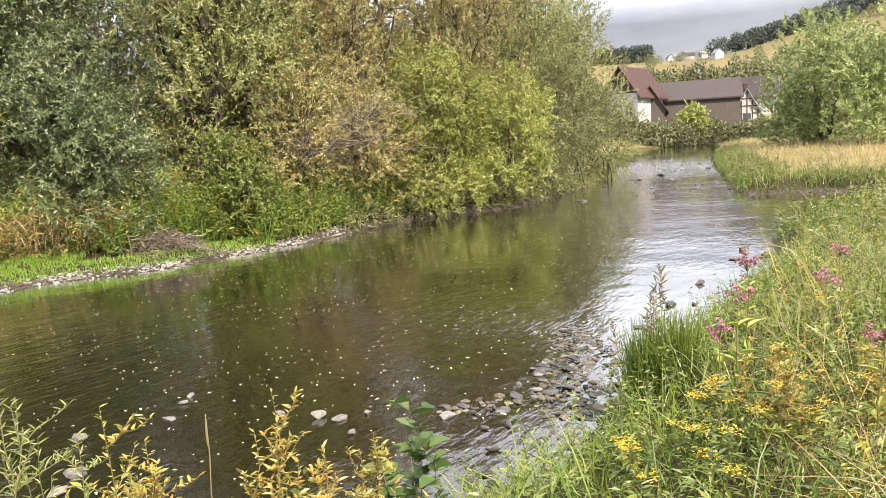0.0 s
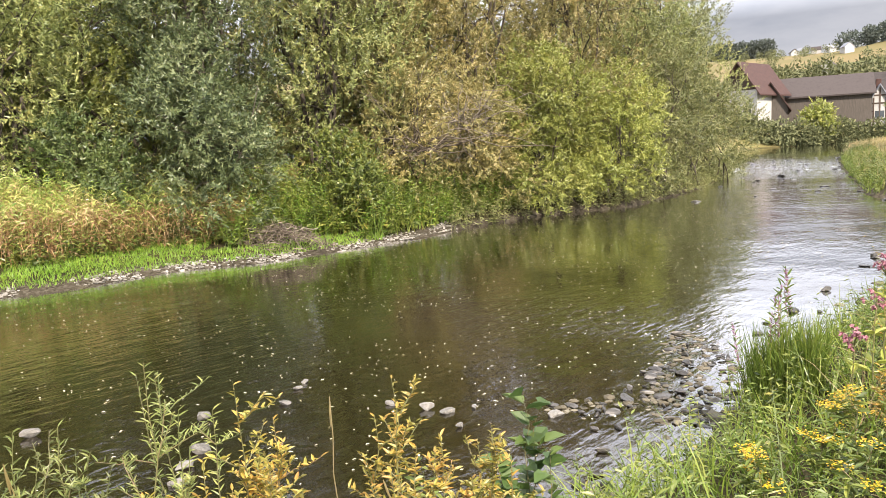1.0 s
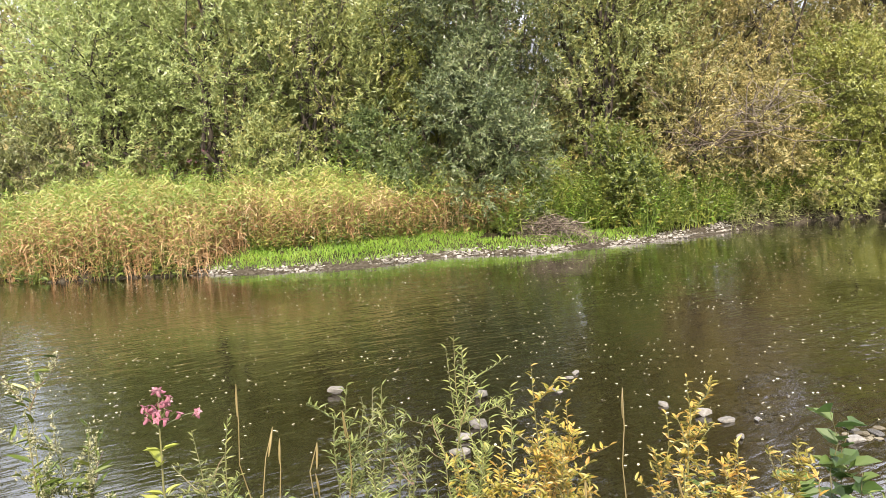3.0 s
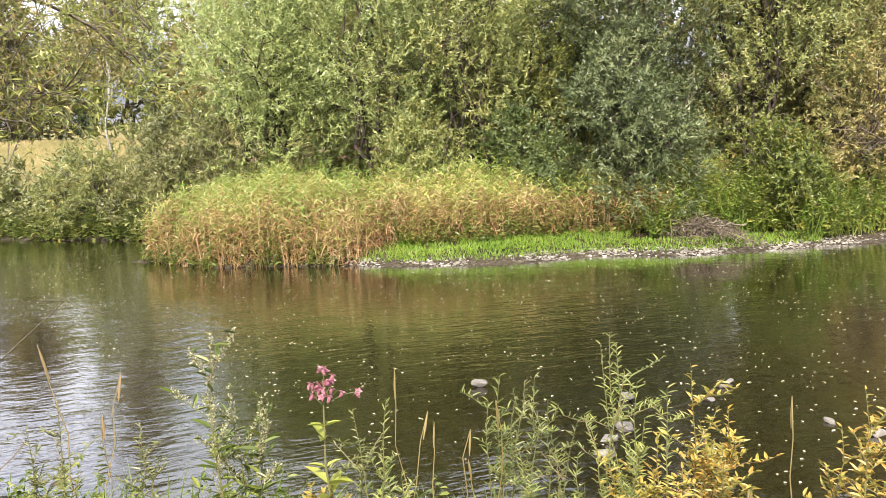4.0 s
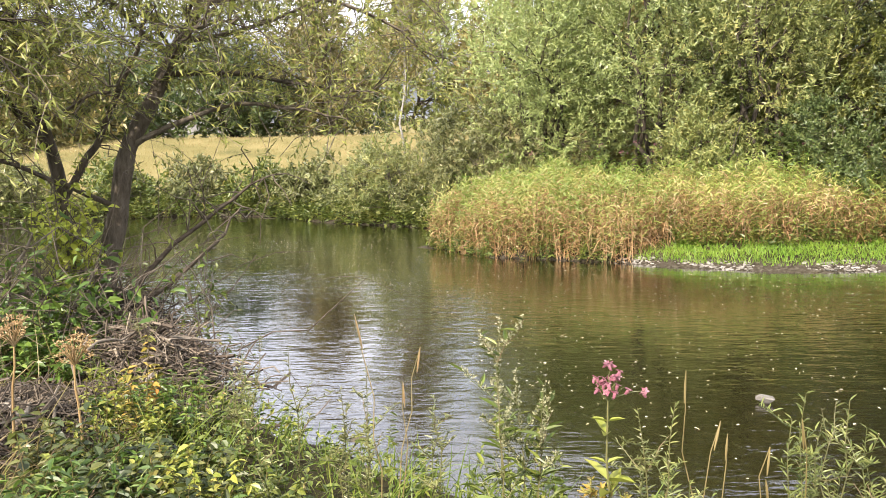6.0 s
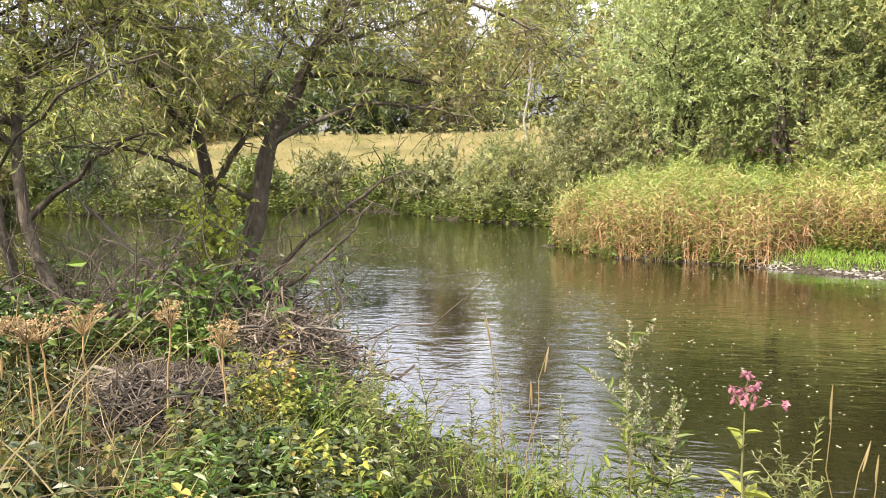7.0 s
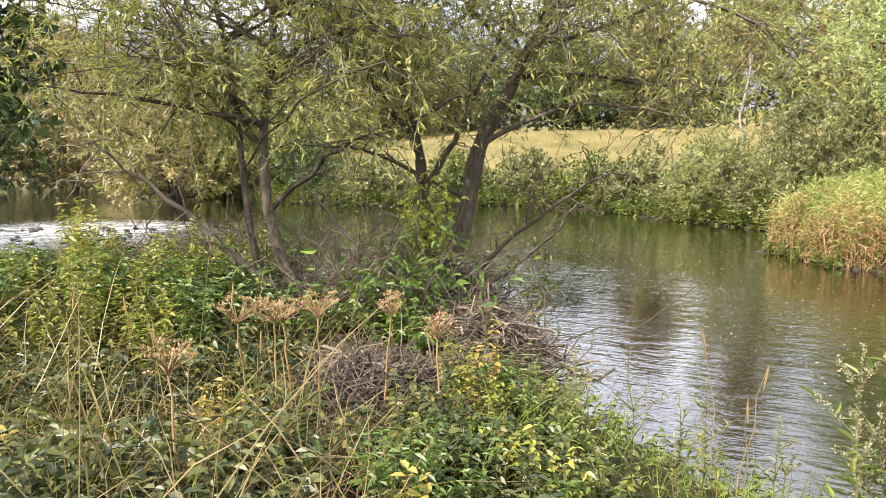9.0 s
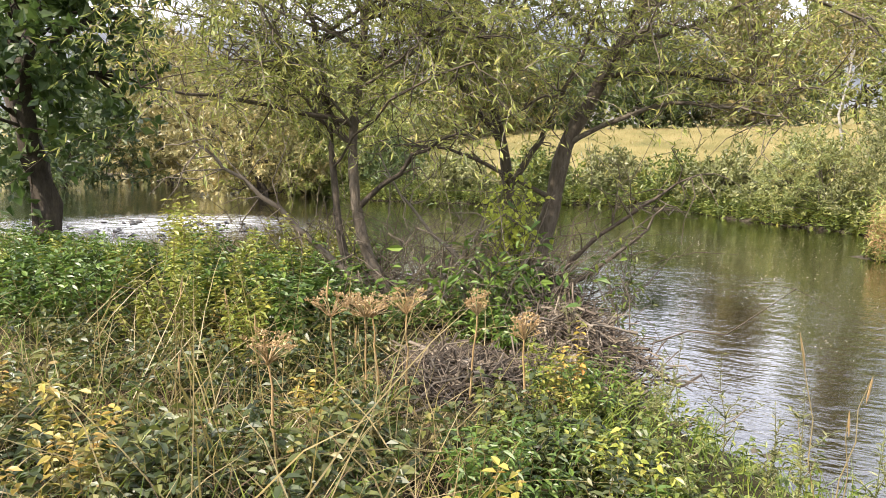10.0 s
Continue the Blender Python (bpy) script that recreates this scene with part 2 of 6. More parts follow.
STONE_WET = rough_mat("wet_stone", [(0.25, (0.010, 0.009, 0.007)), (0.55, (0.032, 0.029, 0.024)), (0.85, (0.080, 0.072, 0.060))], 7.0, None, 0.3, 0.5, 0.01, spec=0.5)
L_WILLOW = leaf_mat("willow_leaves", [(0.0, (0.087, 0.117, 0.031)), (0.45, (0.221, 0.260, 0.079)), (0.8, (0.386, 0.375, 0.128)), (1.0, (0.578, 0.483, 0.175))], 0.45)
L_BRIGHT = leaf_mat("yellow_willow_leaves", [(0.0, (0.096, 0.125, 0.021)), (0.5, (0.234, 0.263, 0.053)), (1.0, (0.382, 0.366, 0.090))], 0.4)
L_FRESH = leaf_mat("light_willow_leaves", [(0.0, (0.115, 0.16, 0.045)), (0.5, (0.255, 0.315, 0.10)), (1.0, (0.42, 0.45, 0.17))], 0.35)
L_DARK = leaf_mat("alder_leaves", [(0.0, (0.031, 0.053, 0.016)), (0.5, (0.078, 0.112, 0.032)), (1.0, (0.157, 0.185, 0.056))], 0.4)
L_GREY = leaf_mat("grey_willow_leaves", [(0.0, (0.064, 0.080, 0.023)), (0.5, (0.167, 0.182, 0.061)), (1.0, (0.304, 0.290, 0.120))], 0.4)
L_ALDER = leaf_mat("silver_alder_leaves", [(0.0, (0.030, 0.046, 0.017)), (0.5, (0.092, 0.122, 0.046)), (1.0, (0.22, 0.24, 0.105))], 0.35)
L_OLIVE = leaf_mat("autumn_leaves", [(0.0, (0.098, 0.100, 0.033)), (0.5, (0.232, 0.208, 0.072)), (1.0, (0.412, 0.308, 0.118))], 0.45)
L_HERB = leaf_mat("herb_leaves", [(0.0, (0.020, 0.038, 0.007)), (0.45, (0.104, 0.142, 0.025)), (0.8, (0.197, 0.214, 0.041)), (1.0, (0.320, 0.234, 0.055))], 0.4, 1.4, 0.22)
# bramble's dark stops are deepened: shade among the leaves put into their colour
L_BRAMBLE = leaf_mat("bramble_leaves", [(0.0, (0.012, 0.021, 0.005)), (0.4, (0.045, 0.066, 0.013)), (0.75, (0.13, 0.135, 0.03)), (1.0, (0.25, 0.15, 0.045))], 0.35, 2.2, 0.2)
L_GOLD = leaf_mat("turning_leaves", [(0.0, (0.133, 0.154, 0.025)), (0.45, (0.303, 0.253, 0.050)), (0.8, (0.436, 0.264, 0.059)), (1.0, (0.411, 0.165, 0.050))], 0.4, 5.0)
G_REED = leaf_mat("reed_blades", [(0.0, (0.10, 0.19, 0.03)), (0.45, (0.26, 0.33, 0.07)), (0.75, (0.44, 0.43, 0.13)), (1.0, (0.58, 0.44, 0.22))], 0.45, 0.9, 0.3)
G_DRYLEAF = leaf_mat("dry_reed_leaves", [(0.0, (0.12, 0.12, 0.03)), (0.3, (0.25, 0.14, 0.06)), (0.6, (0.42, 0.26, 0.12)), (1.0, (0.60, 0.48, 0.29))], 0.4, 0.9, 0.25)
G_GREEN = leaf_mat("green_blades", [(0.0, (0.052, 0.095, 0.013)), (0.5, (0.136, 0.199, 0.028)), (1.0, (0.272, 0.275, 0.057))], 0.45, 1.2, 0.35)
G_LAWN = leaf_mat("short_grass", [(0.0, (0.09, 0.19, 0.018)), (0.5, (0.17, 0.30, 0.03)), (1.0, (0.28, 0.36, 0.06))], 0.4, 1.5, 0.35)
G_STRAW = leaf_mat("straw_blades", [(0.0, (0.125, 0.119, 0.028)), (0.4, (0.248, 0.195, 0.075)), (1.0, (0.380, 0.299, 0.157))], 0.5, 0.8, 0.3)
G_MEADOW = leaf_mat("ripe_meadow_grass", [(0.0, (0.17, 0.17, 0.06)), (0.5, (0.32, 0.26, 0.11)), (1.0, (0.46, 0.33, 0.17))], 0.55, 0.35, 0.25)
PINK = leaf_mat("pink_petals", [(0.0, (0.24, 0.06, 0.09)), (0.5, (0.34, 0.13, 0.165)), (1.0, (0.46, 0.29, 0.30))], 0.2, 9.0, 0.35)
YELLOW = leaf_mat("yellow_florets", [(0.0, (0.40, 0.24, 0.008)), (1.0, (0.62, 0.42, 0.015))], 0.2, 9.0, 0.25)
PURPLE = leaf_mat("purple_florets", [(0.0, (0.14, 0.045, 0.09)), (1.0, (0.30, 0.13, 0.20))], 0.2, 9.0, 0.25)
SPECK = leaf_mat("floating_flecks", [(0.0, (0.42, 0.36, 0.15)), (1.0, (0.70, 0.66, 0.48))], 0.1, 2.0, 0.1)

# ---- geometry helpers ----
rng = np.random.default_rng(7)


def from_arrays(name, verts, faces, mat, parent=None, smooth=False):
    """A mesh object from an array of places and one or more arrays of faces of equal size."""
    if not isinstance(faces, list):
        faces = [faces]
    faces = [np.asarray(f, dtype=np.int32) for f in faces if len(f)]
    verts = np.asarray(verts, dtype=np.float32)
    me = bpy.data.meshes.new(name)
    loops = np.concatenate([f.ravel() for f in faces])
    sizes = np.concatenate([np.full(len(f), f.shape[1], dtype=np.int32) for f in faces])
    me.vertices.add(len(verts))
    me.vertices.foreach_set("co", verts.ravel())
    me.loops.add(len(loops))
    me.loops.foreach_set("vertex_index", loops)
    me.polygons.add(len(sizes))
    me.polygons.foreach_set("loop_start", np.concatenate([[0], np.cumsum(sizes)[:-1]]).astype(np.int32))
    me.polygons.foreach_set("use_smooth", np.full(len(sizes), smooth))
    me.update(calc_edges=True)
    me.materials.append(mat)
    ob = new(name, me)
    if parent:
        ob.parent = parent
    return ob


def part(name, bm, mat, parent, label="", smooth=False):
    me = bpy.data.meshes.new(name)
    for f in bm.faces:
        f.smooth = smooth
    bm.to_mesh(me)
    bm.free()
    me.materials.append(mat)
    ob = new(name, me)
    ob.parent = parent
    return tagged(ob, label)


def unit(v):
    return v / (np.linalg.norm(v, axis=-1, keepdims=True) + 1e-9)


def leaves(p, d, up, length, width, fold=0.12):
    """One folded blade-shaped leaf a place: p base, d its direction, up roughly its upper side."""
    n = len(p)
    side = unit(np.cross(d, up))
    nor = np.cross(side, d)
    length, width = np.broadcast_to(length, n)[:, None], np.broadcast_to(width, n)[:, None]
    mid = p + d * length * 0.42
    v = np.stack([p, mid + side * width / 2 + nor * width * fold, p + d * length - nor * length * 0.08, mid - side * width / 2 + nor * width * fold], 1)
    return v.reshape(-1, 3), np.arange(n * 4).reshape(n, 4)


def small_leaves(p, d, up, length, width):
    """One three-cornered leaf a place, for crowns far off."""
    n = len(p)
    side = unit(np.cross(d, up))
    length, width = np.broadcast_to(length, n)[:, None], np.broadcast_to(width, n)[:, None]
    v = np.stack([p + side * width / 2, p - side * width / 2 + d * length * 0.25, p + d * length], 1)
    return v.reshape(-1, 3), np.arange(n * 3).reshape(n, 3)


def fine_leaves(p, d, up, length, width, droop=0.25):
    """Near leaves: a pointed blade of six faces' worth of outline, bent along its midrib."""
    n = len(p)
    side = unit(np.cross(d, up))
    nor = np.cross(side, d)
    length, width = np.broadcast_to(length, n)[:, None], np.broadcast_to(width, n)[:, None]
    a, b = p + d * length * 0.28, p + d * length * 0.65 - nor * length * droop * 0.4
    tip = p + d * length * 0.97 - nor * length * droop
    lift = nor * width * 0.14
    v = np.stack([p, a + side * width * 0.46 + lift, b + side * width * 0.36 + lift, tip, b - side * width * 0.36 + lift, a - side * width * 0.46 + lift], 1)
    i = np.arange(n)[:, None] * 6
    return v.reshape(-1, 3), np.concatenate([i + [0, 1, 2, 3], i + [0, 3, 4, 5]])


def blades(p, d, bend, length, width, segs=2):
    """Grass blades: p base, d first direction, bend the pull at the tip."""
    n = len(p)
    length, width = np.broadcast_to(length, n)[:, None], np.broadcast_to(width, n)[:, None]
    side = unit(np.cross(d, unit(rng.normal(size=(n, 3)))))
    rows = []
    for k in range(segs):
        s = k / segs
        c = p + d * length * s + bend * length * s * s
        w = width * (1 - 0.55 * s) / 2
        rows += [c - side * w, c + side * w]
    rows.append(p + d * length + bend * length)
    v = np.stack(rows, 1)
    m = 2 * segs + 1
    i = np.arange(n)[:, None] * m
    quads = [i + [2 * k, 2 * k + 1, 2 * k + 3, 2 * k + 2] for k in range(segs - 1)]
    tris = i + [2 * segs - 2, 2 * segs - 1, 2 * segs]
    return v.reshape(-1, 3), (np.concatenate(quads) if quads else np.zeros((0, 4), int)), tris


def tubes(lines, radii, sides=5):
    """Tapered tubes along polylines; radii per point."""
    vs, fs, off = [], [], 0
    ang = np.linspace(0, 2 * np.pi, sides, endpoint=False)
    for pts, rad in zip(lines, radii):
        pts, rad = np.asarray(pts, float), np.asarray(rad, float)
        m = len(pts)
        tan = unit(np.gradient(pts, axis=0))
        ref = np.array([0.31, 0.2, 0.93]) if abs(tan[0] @ [0.31, 0.2, 0.93]) < 0.9 else np.array([1.0, 0, 0])
        a = unit(np.cross(tan, ref))
        b = np.cross(tan, a)
        ring = pts[:, None] + rad[:, None, None] * (np.cos(ang)[None, :, None] * a[:, None] + np.sin(ang)[None, :, None] * b[:, None])
        vs.append(ring.reshape(-1, 3))
        r, s = np.meshgrid(np.arange(m - 1), np.arange(sides), indexing="ij")
        r, s = r.ravel(), s.ravel()
        t = (s + 1) % sides
        fs.append(off + np.stack([r * sides + s, r * sides + t, (r + 1) * sides + t, (r + 1) * sides + s], 1))
        off += m * sides
    return np.concatenate(vs), np.concatenate(fs)


def curve_line(a, b, n=6, sag=0.0, wob=0.05, r=None):
    """A bent line from a to b, rising first, with some unevenness."""
    r = rng if r is None else r
    a, b = np.asarray(a, float), np.asarray(b, float)
    s = np.linspace(0, 1, n)[:, None]
    line = a + (b - a) * s
    span = np.linalg.norm(b - a)
    line[:, 2] += sag * span * np.sin(np.pi * s[:, 0])
    line[1:-1] += r.normal(size=(n - 2, 3)) * wob * span
    return line


def wavy(p):
    """A cheap uneven field from 0 to 1 over places."""
    x, y, z = p[..., 0], p[..., 1], p[..., 2]
    return 0.5 + 0.25 * (np.sin(1.7 * x + 2.1 * z + 0.6) * np.cos(1.9 * y - 1.3 * z) + np.sin(3.1 * y + 2.3 * x - 2.7 * z) * 0.8)

# ---- the land ----
RIVER = np.array([(-120, -60), (-62, -27), (-45, -12), (-38, -7.5), (-35.5, -2), (-35, 4), (-32.5, 7.3), (-26, 8.7), (-23.2, 10.2), (-20, 10.6),
                  (-18.3, 9.0), (-17.4, 7.8), (-14.9, 8.0), (-13.1, 9.4), (-11.5, 9.9), (-9.8, 11.2), (-8.6, 13.3), (-7, 14.2), (-5, 16.9), (-3.5, 20.1),
                  (-2.0, 22.6), (1.5, 25.5), (4.2, 31.5), (7.2, 40.5), (13.0, 62), (17, 84), (20, 100), (30, 112), (46, 116),
                  (50, 108), (36, 95), (25, 75), (19, 58), (14.5, 44), (11.6, 34), (9.6, 27.5), (9.2, 25.6), (11.3, 25.2), (13.5, 23.2), (11, 20.2),
                  (7.2, 16.6), (5.6, 14.3), (5.0, 12), (3.4, 9.6), (2.2, 7.8), (1.1, 6.3), (0.7, 5.4)] )
RIVER = np.concatenate([RIVER, np.array([(0.1, 4.2), (-1.0, 3.3), (-2.6, 2.65), (-4.2, 1.7), (-5.4, 1.0), (-6.3, 0.72), (-7.6, 0.5), (-9.2, 0.5), (-10.3, -0.8), (-12, -3),
                                         (-15, -7), (-18, -12), (-24, -19), (-45, -38), (-100, -90)])])


def shore(x, y):
    """Metres from the water's edge, negative in the river."""
    x, y = np.asarray(x, float), np.asarray(y, float)
    best = np.full(x.shape, 1e9)
    inside = np.zeros(x.shape, bool)
    for (ax, ay), (bx, by) in zip(RIVER, np.roll(RIVER, -1, 0)):
        dx, dy = bx - ax, by - ay
        s = np.clip(((x - ax) * dx + (y - ay) * dy) / (dx * dx + dy * dy), 0, 1)
        best = np.minimum(best, np.hypot(x - ax - s * dx, y - ay - s * dy))
        if ay != by:
            inside ^= ((ay > y) != (by > y)) & (x < (bx - ax) * (y - ay) / (by - ay) + ax)
    return np.where(inside, -best, best)


MIDSTREAM = [(-90, -70), (-32, -19), (-25, -9), (-17, 0), (-11, 5), (-5, 8.5), (0, 13), (3.5, 20), (8, 34), (15, 60), (26, 95), (40, 112), (90, 125)]


def near_side(x, y):
    """1 on the camera's bank, 0 across the river."""
    x, y = np.asarray(x, float), np.asarray(y, float)
    best, side = np.full(x.shape, 1e9), np.zeros(x.shape)
    for (ax, ay), (bx, by) in zip(MIDSTREAM, MIDSTREAM[1:]):
        dx, dy = bx - ax, by - ay
        s = np.clip(((x - ax) * dx + (y - ay) * dy) / (dx * dx + dy * dy), 0, 1)
        d = np.hypot(x - ax - s * dx, y - ay - s * dy)
        cross = dx * (y - ay) - dy * (x - ax)
        side = np.where(d < best, cross < 0, side)
        best = np.minimum(best, d)
    return side.astype(float)


def level(y):
    """The water's level: upstream it comes down over a riffle."""
    return np.interp(y, [38, 70], [0.0, 0.45])


def height(x, y):
    x, y = np.asarray(x, float), np.asarray(y, float)
    d = shore(x, y)
    near = near_side(x, y)
    uneven = 0.05 * np.sin(1.3 * x + 0.4 * y) * np.cos(0.9 * y - 0.5 * x) + 0.03 * np.sin(3.1 * x) * np.sin(2.7 * y)
    land_near = np.interp(d, [0, 0.15, 0.6, 2.0, 6, 30, 80], [0.0, 0.14, 0.38, 0.64, 0.80, 1.3, 2.4])
    shelf = np.clip((x + 13.2) / 0.8, 0, 1) * np.clip((-3.6 - x) / 0.8, 0, 1)
    land_far = shelf * np.interp(d, [0, 0.28, 0.6, 2.0, 4.0, 12, 40, 90], [0.0, 0.07, 0.2, 0.42, 0.9, 1.3, 1.9, 3.2])
    land_far = land_far + (1 - shelf) * np.interp(d, [0, 0.12, 0.8, 2.0, 4.0, 12, 40, 90], [0.0, 0.2, 0.45, 0.6, 0.9, 1.3, 1.9, 3.2])
    land = land_near * near + land_far * (1 - near) + uneven * np.clip(d / 1.5, 0, 1)
    bed = -np.interp(-d, [0, 0.4, 2.5, 5], [0.0, 0.05, 0.28, 0.6]) + uneven * 0.8
    h = np.where(d > 0, land, bed) + level(y)
    # the meadow across the bend slopes up to the wood, and the valley's sides rise behind
    h += (1 - near) * np.clip((-21 - x) / 6, 0, 1) * np.clip((d - 2.5) / 16, 0, 1) * 2.6
    far = np.hypot(x, y)
    h += np.clip((y - 100) / 12, 0, 1) * 3.0 * np.clip((shore(x, y) - 1) / 6, 0, 1)
    rise = np.clip((y - 170) / 700, 0, 1)
    h += rise ** 1.2 * 78 + np.interp(y, [260, 650, 800], [0, 0.8, 0.1]) * 118 * np.exp(-((x - 480) / 172.0) ** 2)
    h += np.clip((-x - 70) / 300, 0, 1) * 14
    return h


def axis_steps(lo, hi, fine_lo, fine_hi, step):
    """Places along one axis: even where it is near, ever wider apart outside."""
    mid = np.arange(fine_lo, fine_hi + 1e-6, step)
    def out(limit, start):
        vals, s, v = [], step, start
        while abs(v) < abs(limit):
            s = min(s * 1.12, 30 if abs(v) < 1100 else 600)
            v = v + math.copysign(s, limit)
            vals.append(v)
        return vals
    return np.array(out(lo, fine_lo)[::-1] + list(mid) + out(hi, fine_hi))


def build_ground():
    xs, ys = axis_steps(-3500, 3500, -40, 14, 0.42), axis_steps(-3000, 4500, -14, 34, 0.42)
    gx, gy = np.meshgrid(xs, ys)
    v = np.stack([gx, gy, height(gx, gy)], -1).reshape(-1, 3)
    r, c = np.meshgrid(np.arange(len(ys) - 1), np.arange(len(xs) - 1), indexing="ij")
    i = (r * len(xs) + c).ravel()
    ob = from_arrays("ground", v, np.stack([i, i + 1, i + len(xs) + 1, i + len(xs)], 1), GROUND, smooth=True)
    return tagged(ob, "earth river bank with gravel edge, meadow and far hill fields", "ground", kind="structure")


build_ground()


def build_water():
    xs, ys = axis_steps(-125, 60, -30, 20, 0.8), axis_steps(-95, 120, -16, 60, 0.8)
    gx, gy = np.meshgrid(xs, ys)
    v = np.stack([gx, gy, level(gy)], -1).reshape(-1, 3)
    d = shore(gx, gy)
    r, c = np.meshgrid(np.arange(len(ys) - 1), np.arange(len(xs) - 1), indexing="ij")
    keep = (np.minimum.reduce([d[:-1, :-1], d[1:, :-1], d[:-1, 1:], d[1:, 1:]]) < 1.0).ravel()
    i = (r * len(xs) + c).ravel()[keep]
    ob = from_arrays("water", v, np.stack([i, i + 1, i + len(xs) + 1, i + len(xs)], 1), WATER, smooth=True)
    return tagged(ob, "brown shallow river with ripples and sky reflections", "river", kind="structure")


build_water()


def thing(name, loc, label, category, group="", kind="", rz=0.0):
    ob = new(name)
    ob.location = loc
    ob.rotation_euler = (0, 0, rz)
    return tagged(ob, label, category, group, kind)


def at_ground(x, y, sink=0.0):
    return (x, y, float(height(x, y)) - sink)


# ---- trees and shrubs ----


def leaf_cloud(r, lobes, twigs, per, twig_len, leaf_len, leaf_w, upness=0.5, droop=0.0, gap=0.35, spread=0.9, shell=0.5):
    """Leaves on many short twigs, set over rounded limbs' ends, with gaps between."""
    cen = np.array([l[0] for l in lobes], float)
    rad = np.array([l[1] for l in lobes], float)
    w = np.prod(rad, 1) ** 0.72
    k = r.choice(len(lobes), twigs, p=w / w.sum())
    u = unit(r.normal(size=(twigs, 3)))
    p = cen[k] + u * rad[k] * (shell + (1 - shell) * r.random((twigs, 1)) ** 0.6)
    keep = (wavy(p * 1.25) > gap * (0.45 + 0.9 * r.random(twigs))) & (p[:, 2] > 0.05)
    p, u = p[keep], u[keep]
    d = unit(u * 0.7 + np.array([0, 0, upness]) + r.normal(size=p.shape) * 0.45)
    s = (np.arange(per) + r.random((len(p), per))) / per
    tl = twig_len * (0.6 + 0.8 * r.random((len(p), 1, 1)))
    q = p[:, None] + d[:, None] * s[..., None] * tl
    q[..., 2] -= droop * (s ** 2) * tl[..., 0]
    ld = unit(d[:, None] * 0.55 + unit(r.normal(size=q.shape)) * spread - np.array([0, 0, droop * 0.5]))
    # leaves turn their faces outwards, to the light
    up = unit(u[:, None] * 1.0 + np.array([0, 0, 0.45]) + r.normal(size=q.shape) * 0.5)
    n = q.shape[0] * per
    ll = leaf_len * (0.65 + 0.7 * r.random(n))
    return q.reshape(-1, 3), ld.reshape(-1, 3), up.reshape(-1, 3), ll, leaf_w * (0.7 + 0.6 * r.random(n)), p, d, tl[:, 0, 0]


def tree(name, x, y, h, rad, leaf, label, seed, category="tree", stems=3, twigs=900, per=12, leaf_len=0.15, leaf_w=0.05, low=0.12, droop=0.0, upness=0.5,
         lobes=16, gap=0.35, bark=None, twig_len=0.6, trunk_r=0.10, group="", lean=(0, 0), shell=0.5, slim=1.0, simple=False):
    """A tree or shrub with one or more stems, limbs, twigs and an uneven crown of single leaves."""
    r = np.random.default_rng(seed)
    base = thing(name, at_ground(x, y, 0.05), label, category, group)
    lob = []
    for i in range(lobes):
        t = (i + r.random()) / lobes
        z = h * (low + (0.94 - low) * t)
        prof = math.sin(math.pi * min(1, 0.22 + 0.74 * t)) ** 0.7
        a = r.random() * 2 * math.pi
        rr = rad * prof * (0.35 + 0.5 * r.random())
        size = rad * (0.26 + 0.2 * r.random()) * (0.75 + 0.45 * prof)
        lob.append(((math.cos(a) * rr + lean[0] * z, math.sin(a) * rr * slim + lean[1] * z, z), (size, size, size * (0.8 + 0.5 * r.random()))))
    lines, rads = [], []
    feet = [(r.normal() * 0.12 * stems ** 0.5, r.normal() * 0.12 * stems ** 0.5, 0.0) for _ in range(stems)]
    tops = [(r.normal() * rad * 0.28 + lean[0] * h, r.normal() * rad * 0.28 + lean[1] * h, h * (0.72 + 0.16 * r.random())) for _ in range(stems)]
    stemlines = []
    for f, t in zip(feet, tops):
        ln = curve_line(f, t, 8, 0.0, 0.025, r)
        stemlines.append(ln)
        lines.append(ln)
        rads.append(np.linspace(trunk_r, trunk_r * 0.2, 8))
    for (c, s) in lob:
        ln = stemlines[int(r.integers(stems))]
        j = int(np.clip(np.searchsorted(ln[:, 2], c[2] * 0.62), 1, 6))
        st = ln[j]
        lb = curve_line(st, c, 6, 0.06, 0.04, r)
        lines.append(lb)
        rads.append(np.linspace(trunk_r * 0.42, trunk_r * 0.12, 6))
        for _ in range(4):
            e = np.array(c) + unit(r.normal(size=3)) * s * 0.95
            lines.append(curve_line(lb[3 + int(r.integers(2))], e, 4, 0.03, 0.06, r))
            rads.append(np.linspace(trunk_r * 0.16, 0.006, 4))
    v, f = tubes(lines, rads, 5)
    from_arrays("trunk", v, f, bark or BARK, base, True)
    q, d, up, ll, lw, tp, td, tl = leaf_cloud(r, lob, twigs, per, twig_len, leaf_len, leaf_w, upness, droop, gap, shell=shell)
    v, f = (small_leaves if simple else leaves)(q, d, up, ll, lw)
    from_arrays("crown", v, f, leaf, base)
    return base


